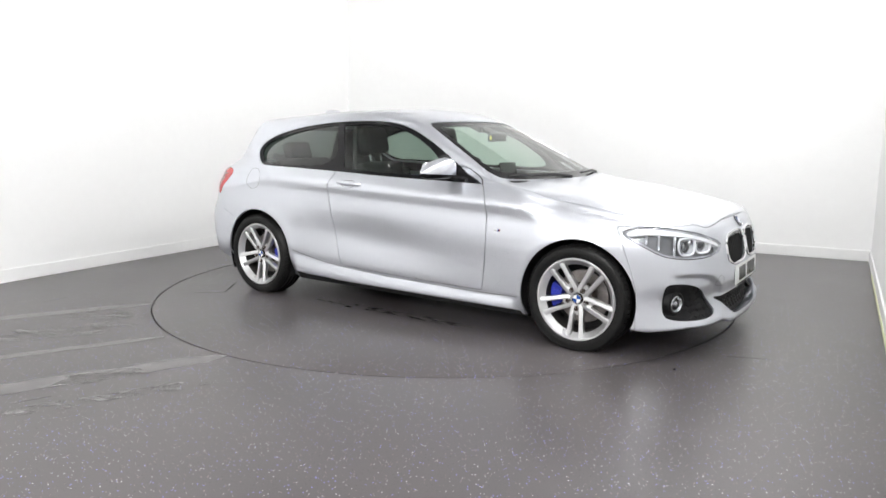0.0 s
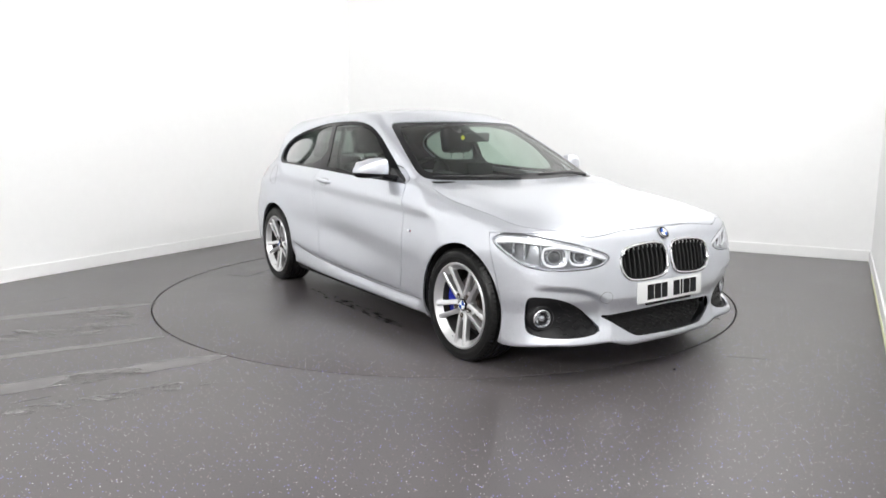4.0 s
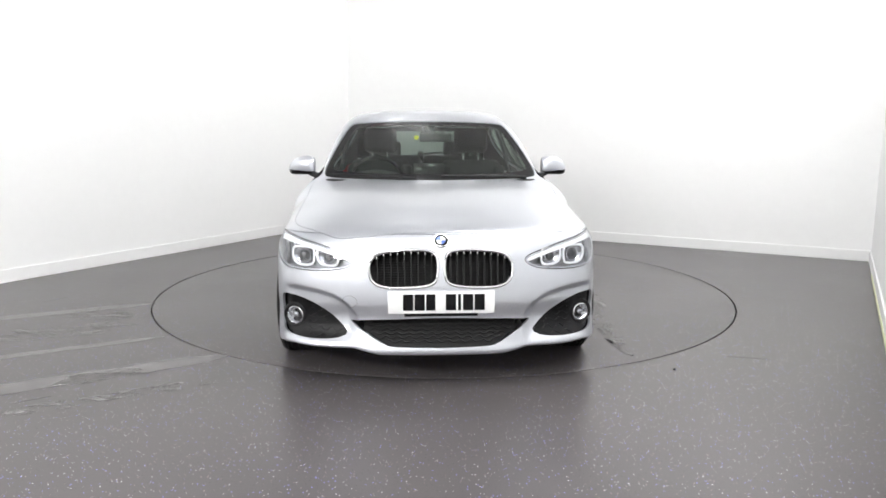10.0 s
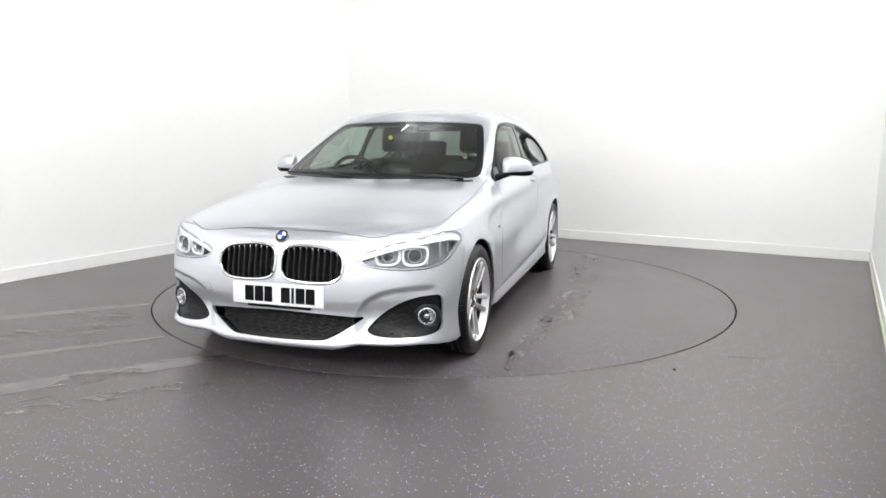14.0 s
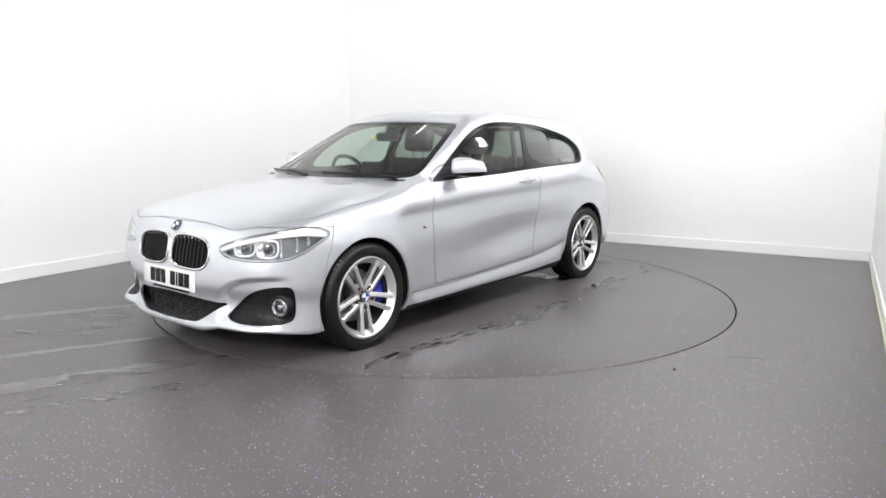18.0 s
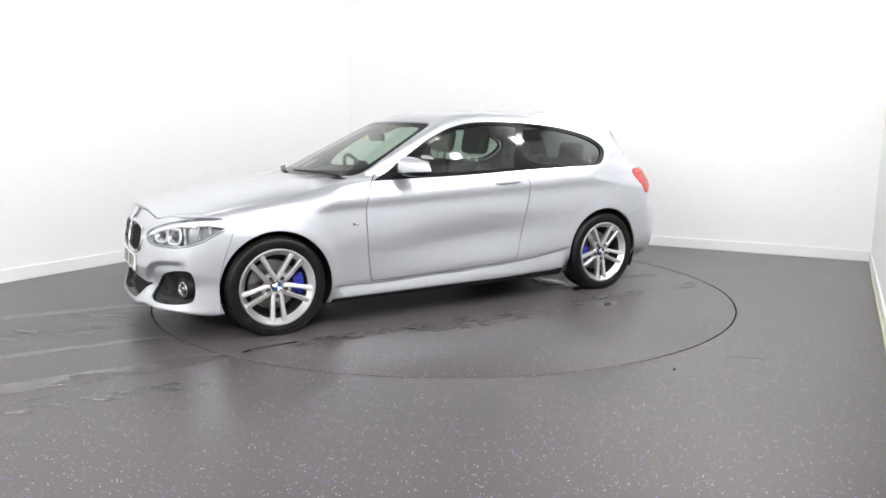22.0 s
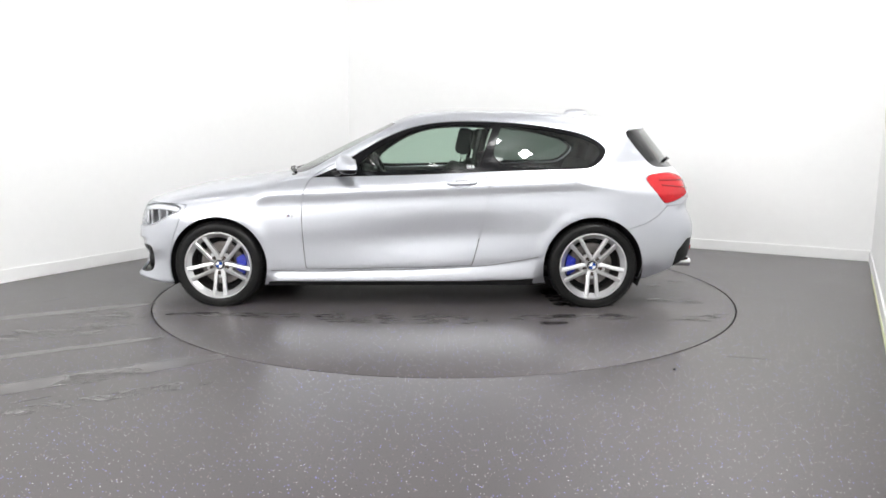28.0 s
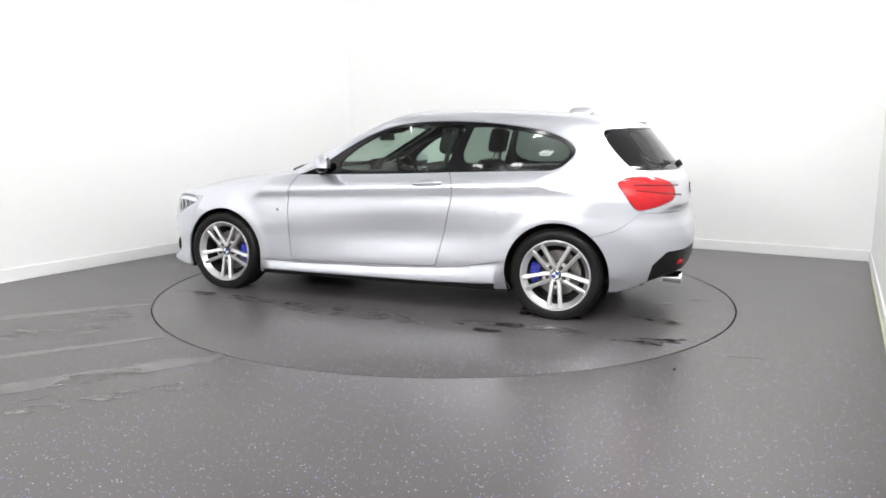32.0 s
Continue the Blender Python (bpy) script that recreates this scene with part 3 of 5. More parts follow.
def pair(name, mesh, material, parent, **kw):
    return [panel(name, mesh, material, parent, side=s, **kw) for s in (1, -1)]


car = tagged(new("car"), "silver metallic three-door hatchback parked on the turntable", "car")

WIN_ALL = soft_poly([(0.60, 0.935), (0.40, 0.938), (-0.13, 0.952), (-0.54, 0.972), (-1.18, 0.995), (-1.33, 1.0), (-1.43, 1.09), (-1.435, 1.15), (-1.33, 1.225), (-1.10, 1.285), (-0.74, 1.325), (-0.33, 1.332), (-0.08, 1.303), (0.14, 1.222), (0.36, 1.095)], 3)
WIN_DOOR = soft_poly([(0.36, 0.965), (-0.13, 0.975), (-0.505, 0.99), (-0.53, 1.02), (-0.625, 1.285), (-0.64, 1.303), (-0.33, 1.31), (-0.10, 1.283), (0.11, 1.205), (0.33, 1.05)], 3)
WIN_REAR = soft_poly([(-0.60, 1.0), (-1.17, 1.005), (-1.30, 1.012), (-1.395, 1.09), (-1.40, 1.145), (-1.31, 1.205), (-1.08, 1.263), (-0.74, 1.303), (-0.70, 1.30), (-0.68, 1.28)], 3)
DOOR = soft_poly([(0.64, 0.96), (0.70, 0.89), (0.733, 0.80), (0.742, 0.66), (0.72, 0.285), (0.70, 0.272), (-0.46, 0.300), (-0.485, 0.32), (-0.565, 0.66), (-0.60, 0.82), (-0.598, 0.90), (-0.55, 0.985), (-0.55, 1.02), (-0.52, 1.06), (0.45, 1.06)], 2)
HOOD = soft_poly([(1.968, -0.2), (1.968, 0.0), (1.969, 0.18), (1.970, 0.30), (1.968, 0.42), (1.952, 0.53), (1.88, 0.63), (1.81, 0.705), (1.68, 0.757), (1.55, 0.758), (1.1, 0.762), (0.85, 0.755), (0.69, 0.755), (0.69, 0.70), (0.80, 0.52), (0.895, 0.25), (0.91, 0.0), (0.91, -0.2)], 2)
SCREEN_ALL = soft_poly([(-0.3, 0.950), (0.0, 0.950), (0.4, 0.953), (0.66, 0.957), (0.71, 0.975), (0.665, 1.10), (0.592, 1.25), (0.555, 1.305), (0.50, 1.316), (0.25, 1.325), (0.0, 1.328), (-0.3, 1.328)], 2)
SCREEN = soft_poly([(-0.3, 0.985), (0.0, 0.985), (0.4, 0.988), (0.62, 0.996), (0.66, 1.02), (0.61, 1.13), (0.545, 1.255), (0.515, 1.285), (0.46, 1.296), (0.25, 1.305), (0.0, 1.308), (-0.3, 1.308)], 2)
LAMP = soft_poly([(0.372, 0.622), (0.388, 0.643), (0.431, 0.662), (0.545, 0.704), (0.690, 0.737), (0.76, 0.744), (0.82, 0.741), (0.874, 0.729), (0.912, 0.699), (0.82, 0.642), (0.747, 0.593), (0.667, 0.573), (0.495, 0.572), (0.405, 0.588)], 2)
KIDNEY = soft_poly([(0.013, 0.605), (0.02, 0.65), (0.045, 0.675), (0.137, 0.682), (0.277, 0.671), (0.335, 0.648), (0.356, 0.60), (0.348, 0.540), (0.305, 0.502), (0.218, 0.496), (0.055, 0.503), (0.018, 0.535)], 2)
GRILLE = soft_poly([(-0.2, 0.347), (0.0, 0.347), (0.30, 0.337), (0.41, 0.331), (0.46, 0.328), (0.42, 0.305), (0.34, 0.252), (0.27, 0.212), (0.22, 0.206), (0.0, 0.202), (-0.2, 0.202)], 2)
FOG = soft_poly([(0.405, 0.260), (0.43, 0.288), (0.513, 0.382), (0.574, 0.424), (0.66, 0.442), (0.716, 0.438), (0.728, 0.38), (0.728, 0.262), (0.68, 0.238), (0.543, 0.232), (0.446, 0.238)], 2)
TAIL = soft_poly([(0.787, 0.928), (0.76, 0.946), (0.735, 0.957), (0.604, 0.967), (0.53, 0.955), (0.45, 0.910), (0.47, 0.835), (0.56, 0.793), (0.620, 0.770), (0.690, 0.752), (0.714, 0.753), (0.752, 0.815), (0.783, 0.90)], 2)
REARWIN = soft_poly([(-1.575, 1.258), (-1.69, 1.113), (-1.782, 1.022), (-1.81, 1.008), (-1.87, 1.001), (-2.4, 0.998), (-2.4, 1.30), (-1.85, 1.285), (-1.65, 1.275)], 2)
BUMPER_F = [(1.56, 0.735), (1.60, 0.66), (1.655, 0.52), (1.69, 0.40), (1.70, 0.0), (2.5, 0.0), (2.5, 0.748), (1.80, 0.748)]
BUMPER_R = [(-1.50, 0.555), (-1.602, 0.578), (-1.724, 0.617), (-1.823, 0.682), (-1.871, 0.735), (-2.6, 0.735), (-2.6, 0.0), (-1.50, 0.0)]


def disc_outline(cx, cz, r, n=72):
    return [(cx + r * math.cos(2 * math.pi * i / n), cz + r * math.sin(2 * math.pi * i / n)) for i in range(n)]


def build_body():
    skin = build_skin()
    far = lambda v: v[:, 1] > 0.3
    rear = lambda v: v[:, 0] < -1.5
    fwd = lambda v: v[:, 0] > 0.9
    # wheel openings
    skin = clip(skin, field(skin, "side", disc_outline(WHEEL_X, 0.30, 0.352), far), False)
    skin = clip(skin, field(skin, "side", disc_outline(-WHEEL_X, 0.302, 0.356), far), False)

    def take(view, outline, only=None, gap=0.0015):
        nonlocal skin
        g = field(skin, view, outline, only)
        piece = clip(skin, g, True, gap)
        skin = clip(skin, g, False, gap)
        return piece

    screen = take("front", SCREEN_ALL, lambda v: (v[:, 0] > -0.1) & (v[:, 2] > 0.9) & (v[:, 0] < 1.15))
    g = field(screen, "front", SCREEN)
    panel("windscreen", calm(clip(screen, g, True), (1, 2), 3, True), M_GLASS, car, both=True, rim=0, sink=0.004, label="clear windscreen with a faint green tint")
    panel("windscreen_edge", clip(screen, g, False), M_BLACK, car, both=True, rim=0.01, sink=0.004)
    sides = take("side", WIN_ALL, lambda v: (v[:, 1] > 0.3) & (v[:, 2] > 0.9) & (v[:, 0] < 0.62))
    sides = convex(sides)
    g = field(sides, "side", WIN_DOOR)
    pair("door_window", clip(sides, g, True), M_GLASS, car, rim=0, sink=0.006)
    sides = clip(sides, g, False)
    g = field(sides, "side", WIN_REAR)
    pair("quarter_window", clip(sides, g, True), M_TINT, car, rim=0, sink=0.006)
    pair("window_surround", clip(sides, g, False), M_BLACK, car, rim=0.012, sink=0.003, label="gloss black window surround")
    back = take("side", REARWIN, rear)
    blade = 0.47 + 0.07 * np.clip((1.25 - back[0][:, 2]) / 0.25, 0, 1)
    panel("rear_window", calm(clip(back, back[0][:, 1] - blade, True), (1, 2), 3, True), M_REARGLASS, car, both=True, rim=0.0, sink=0.004, label="dark tinted rear window")
    pair("rear_window_edge", clip(back, back[0][:, 1] - blade, False), M_BLACK, car, rim=0.008, sink=0.004, label="gloss black rear window edge")
    lens = take("nose", LAMP, fwd, 0.002)
    pair("headlamp_lens", lens, M_LENS, car, rim=0.0, label="clear headlamp lens")
    g = field(lens, "nose", LAMP)
    pair("headlamp_bowl", lens, M_LAMPDARK, car, rim=0.0, sink=0.055)
    pair("headlamp_bezel", clip(lens, g + 0.010, False), M_LAMPBACK, car, rim=0.045, sink=0.006, label="pale headlamp bezel")
    brow = clip(lens, g + 0.010, True)
    g2 = 0.034 - (curve(azimuth(brow[0], 1.2, 1), [(0.37, 0.643), (0.53, 0.702), (0.65, 0.730), (0.78, 0.738), (0.9, 0.72)]) - brow[0][:, 2])
    pair("daytime_light", clip(brow, -g2, True), M_LED, car, rim=0.03, sink=0.009, label="white daytime light strip")
    pair("tail_lamp", take("tail", TAIL, rear, 0.002), M_RED, car, rim=0.02, label="red wrap-round tail lamp")
    pair("kidney_back", take("front", KIDNEY, fwd, 0.0), M_DARK, car, rim=0.0, sink=0.05)
    panel("lower_grille_back", take("front", GRILLE, fwd, 0.0), M_DARK, car, both=True, rim=0.0, sink=0.06)
    pair("fog_lamp_surround", take("nose", FOG, fwd, 0.0), M_SATIN, car, rim=0.02, sink=0.022, label="black plastic fog lamp surround")
    # see build_front() for what fills the openings
    panel("bonnet", calm(take("top", HOOD, lambda v: (v[:, 2] > 0.68) & (v[:, 0] > 0.68)), (0, 1), 8, True), M_PAINT, car, both=True)
    door = take("side", DOOR, far, 0.0026)
    pair("door", door, M_PAINT, car)
    pair("door_card", door, M_TRIM, car, rim=0, sink=0.06)
    panel("front_bumper", take("side", BUMPER_F), M_PAINT, car, both=True)
    pair("diffuser", take("side", [(-1.90, 0.0), (-1.925, 0.25), (-1.965, 0.40), (-2.05, 0.485), (-2.6, 0.50), (-2.6, 0.0)]), M_SATIN, car, sink=0.004, label="black rear diffuser insert")
    panel("rear_bumper", take("side", BUMPER_R), M_PAINT, car, both=True)
    under = clip(skin, np.where((skin[0][:, 2] < 0.34) & (np.abs(skin[0][:, 0]) < 2.2), skin[1][:, 2] + 0.55, 1.0), True)
    skin = clip(skin, np.where((skin[0][:, 2] < 0.34) & (np.abs(skin[0][:, 0]) < 2.2), skin[1][:, 2] + 0.55, 1.0), False)
    panel("underbody", under, M_DARK, car, both=True, rim=0)
    upper = clip(skin, 0.90 - skin[0][:, 2], True)
    panel("cabin_lining", upper, M_TRIM, car, both=True, rim=0, sink=0.03)
    panel("body_shell", skin, M_PAINT, car, both=True)


build_body()
# ---------------------------------------------------------------- points on the body
def reach(o, d, far=1.4):
    """The body's surface along a ray that starts inside, and its normal."""
    o, d = np.array(o, float), np.array(d, float)
    d = d / np.linalg.norm(d)
    lo, hi = 0.0, far
    for _ in range(3):
        t = np.linspace(lo, hi, 80)
        p = o + t[:, None] * d
        k = max(1, int(np.argmax(np.append(body_field(p[:, 0], np.abs(p[:, 1]), p[:, 2]) >= 0, True))))
        lo, hi = t[k - 1], t[min(k, 79)]
    p = o + d * lo
    q = p + np.concatenate([np.eye(3), -np.eye(3)]) * 0.003
    g = body_field(q[:, 0], np.abs(q[:, 1]), q[:, 2])
    n = g[:3] - g[3:]
    return Vector(p), Vector(n).normalized()


def on_side(x, z, s=1):
    return reach((x, 0, z), (0, s, 0))


def on_nose(arc, z, s=1):
    a = arc / 0.8
    return reach((1.2, 0, z), (math.cos(a), s * math.sin(a), 0))


def on_front(y, z):
    return reach((1.2, y, z), (1, 0, 0))


def facing(p, n, depth=0.0, up=(0, 0, 1)):
    """A pose at p with Z along n and Y up."""
    n = Vector(n).normalized()
    x = Vector(up).cross(n).normalized()
    y = n.cross(x)
    m = Matrix((x, y, n)).transposed().to_4x4()
    return Matrix.Translation(Vector(p) + n * depth) @ m


def moved(bm, m):
    bmesh.ops.transform(bm, matrix=m, verts=bm.verts)
    return bm


def mirrored(bm):
    for v in bm.verts:
        v.co.y = -v.co.y
    bmesh.ops.reverse_faces(bm, faces=bm.faces)
    return bm


# ---------------------------------------------------------------- wheels
def spoke_mesh():
    """One twin spoke, pointing down, with its outer face along +Y."""
    parts = []
    for s in (-1, 1):
        bm = bmesh.new()
        rows = []
        for r, cx, hw, yf, yb in ((0.040, 0.016, 0.0165, 0.076, 0.040), (0.075, 0.0265, 0.0140, 0.081, 0.044), (0.12, 0.0300, 0.0130, 0.087, 0.052), (0.17, 0.0345, 0.0140, 0.094, 0.060), (0.205, 0.0385, 0.0160, 0.098, 0.064), (0.226, 0.042, 0.020, 0.099, 0.062)):
            c = cx * s
            rows.append([bm.verts.new((c + u * hw, y, -r)) for u, y in ((-1, yb), (-1.0, yf - 0.006), (-0.45 - 0.2 * s, yf), (0.45 - 0.2 * s, yf), (1.0, yf - 0.006), (1, yb))])
        for p, q in zip(rows, rows[1:]):
            for i in range(6):
                j = (i + 1) % 6
                bm.faces.new((p[i], p[j], q[j], q[i]))
        bm.faces.new(rows[0])
        bm.faces.new(rows[-1][::-1])
        parts.append(bm)
    # web between the prongs, set back
    parts.append(plate([(-0.016, -0.045), (0.016, -0.045), (0.02, -0.085), (0.0, -0.10), (-0.02, -0.085)], 0.02, lambda u, v, d: (u, 0.066 - d, v)))
    return merge(*parts)


def build_wheel(name_parent):
    """A wheel round the origin, its outer face towards +Y."""
    barrel = lathe([(0.226, -0.09), (0.226, -0.105), (0.236, -0.107), (0.232, -0.09), (0.221, -0.02), (0.221, 0.06), (0.236, 0.102), (0.241, 0.103), (0.241, 0.097), (0.236, 0.109), (0.230, 0.109), (0.224, 0.098), (0.204, 0.076), (0.200, 0.070)], 96)
    hubdish = lathe([(0.0, 0.066), (0.034, 0.066), (0.05, 0.070), (0.066, 0.068), (0.074, 0.055), (0.074, 0.03), (0.0, 0.03)], 48)
    wheel = part("wheel", merge(barrel, hubdish), M_ALLOY, name_parent, "silver five twin-spoke alloy wheel")
    part("barrel", lathe([(0.201, 0.071), (0.202, 0.02), (0.204, -0.10), (0.226, -0.105)], 72), M_BARREL_SHADE, wheel, "alloy inner barrel, recess shade put into its dark colour")
    prof = [(0.236, -0.098), (0.262, -0.108), (0.285, -0.110), (0.302, -0.103), (0.311, -0.088)]
    for y in (-0.06, -0.02, 0.02, 0.06):
        prof += [(0.314, y - 0.012), (0.306, y - 0.004), (0.306, y + 0.004), (0.314, y + 0.012)]
    prof += [(0.311, 0.088), (0.302, 0.103), (0.292, 0.1085), (0.290, 0.1075), (0.282, 0.110), (0.262, 0.108), (0.2605, 0.1065), (0.250, 0.106), (0.238, 0.100)]
    bm = lathe(prof, 144)
    for v in bm.verts:
        v.co.z = max(v.co.z, -WHEEL_Z)
    part("tyre", bm, M_RUBBER, wheel, "black low-profile tyre")
    lugs = []
    for i in range(72):
        a = 2 * math.pi * i / 72
        if math.sin(a) * 0.312 > -WHEEL_Z + 0.012:
            lugs.append(moved(box((0.006, 0.026, 0.018), (0.3085, 0.0915, 0), Matrix.Rotation(radians(38), 4, "Z"), 0.0), Matrix.Rotation(-a, 4, "Y")))
    part("tread", merge(*lugs), M_RUBBER, wheel, smooth=False)
    me = None
    for i in range(5):
        if me is None:
            sp = part("spoke", spoke_mesh(), M_ALLOY, wheel)
            me = sp.data
        else:
            sp = new("spoke", me)
            sp.parent = wheel
        sp.matrix_basis = Matrix.Rotation(2 * math.pi * i / 5, 4, "Y")
    part("centre_cap", lathe([(0.0, 0.0795), (0.026, 0.079), (0.033, 0.077), (0.035, 0.07), (0.035, 0.06)], 40), M_BLACK, wheel)
    for i in range(4):
        seg = [(0.0, 0.0)] + [(0.0235 * math.cos(a), 0.0235 * math.sin(a)) for a in np.linspace(i * math.pi / 2, (i + 1) * math.pi / 2, 9)]
        part("badge_quarter", plate(seg, 0.002, lambda u, v, d: (u, 0.0815 - d, v)), M_BADGEBLUE if i % 2 else M_WHITE, wheel, smooth=False)
    part("badge_rim", moved(tube([(0.0275 * math.cos(a), 0.0795, 0.0275 * math.sin(a)) for a in np.linspace(0, 2 * math.pi, 33)[:-1]], 0.0022, 6, True), Matrix()), M_CHROME, wheel)
    for i in range(5):
        a = 2 * math.pi * i / 5 - math.pi / 2
        c, s = 0.058 * math.cos(a), 0.058 * math.sin(a)
        bm = merge(moved(lathe([(0.0, 0.0765), (0.006, 0.0765), (0.007, 0.0745), (0.007, 0.06)], 6), Matrix.Translation((c, 0, s))))
        part("wheel_bolt", bm, M_HUB, wheel, smooth=False)
        # slightly proud cup; the hole's shade is put into its dark colour
        part("bolt_hole", moved(lathe([(0.0, 0.073), (0.0095, 0.073), (0.0125, 0.0815), (0.0138, 0.0815), (0.0142, 0.06)], 20), Matrix.Translation((c, 0, s))), M_HUB, wheel)
    part("valve", moved(tube([(0.07, 0.085, -0.198), (0.066, 0.10, -0.188)], 0.004, 8), Matrix()), M_CHROME, wheel)
    part("brake_disc", lathe([(0.07, -0.012), (0.155, -0.012), (0.157, -0.014), (0.157, -0.034), (0.06, -0.034)], 64), M_DISC, wheel)
    part("disc_bell", lathe([(0.0, 0.028), (0.07, 0.028), (0.082, 0.02), (0.084, -0.012)], 48), M_HUB, wheel)
    part("back_plate", lathe([(0.0, -0.05), (0.20, -0.05), (0.20, -0.055)], 48), M_DARK, wheel)
    return wheel


def build_caliper(s):
    arc = [(r * math.cos(a) * s, r * math.sin(a)) for r, sweep in ((0.185, (-0.42, 0.42)), (0.118, (0.36, -0.36))) for a in np.linspace(*sweep, 11)]
    bm = plate(arc, 0.07, lambda u, v, d: (u, 0.026 - d, v))
    bmesh.ops.bevel(bm, geom=[e for e in bm.edges if e.calc_length() > 0.04 or True], offset=0.004, segments=2, affect="EDGES")
    ribs = [box((0.05, 0.01, 0.012), (s * 0.150, 0.029, z), None, 0.003) for z in (-0.03, 0.0, 0.03)]
    return merge(bm, *ribs)


def build_wheels():
    first = build_wheel(car)
    track = 0.763
    spots = [(WHEEL_X, track, 0), (-WHEEL_X, track, 0), (WHEEL_X, -track, 180), (-WHEEL_X, -track, 180)]
    for i, (x, y, turn) in enumerate(spots):
        m = pose(x, y, WHEEL_Z, 0, 0, turn)
        if i == 0:
            first.matrix_basis = m
        else:
            copy_thing(first, m)
        # calipers sit towards the middle of the car
        to_mid = -1 if x > 0 else 1
        cal = part("brake_caliper", build_caliper(to_mid if turn == 0 else -to_mid), M_BLUE, car, "blue painted brake caliper")
        cal.matrix_basis = m @ pose(0, 0.012, 0)
        bm = bmesh.new()
        rows = []
        sgn = 1 if y > 0 else -1
        for yy in (0.845, 0.80, 0.50):
            rows.append([bm.verts.new((x + 0.358 * math.cos(a), sgn * yy, WHEEL_Z + 0.358 * math.sin(a))) for a in np.linspace(-0.42, math.pi + 0.42, 40)])
        for p, q in zip(rows, rows[1:]):
            for k in range(39):
                bm.faces.new((p[k], p[k + 1], q[k + 1], q[k]))
        bm.faces.new(rows[-1])
        part("wheel_arch_liner", bm, M_DARK, car, "black wheel arch liner")


build_wheels()


# ---------------------------------------------------------------- front details
def ring_on(points, radius, material, name, parent=None, closed=True, sides=6, label="", flat=1.0):
    return part(name, tube([tuple(p) for p in points], radius, sides, closed), material, parent or car, label)


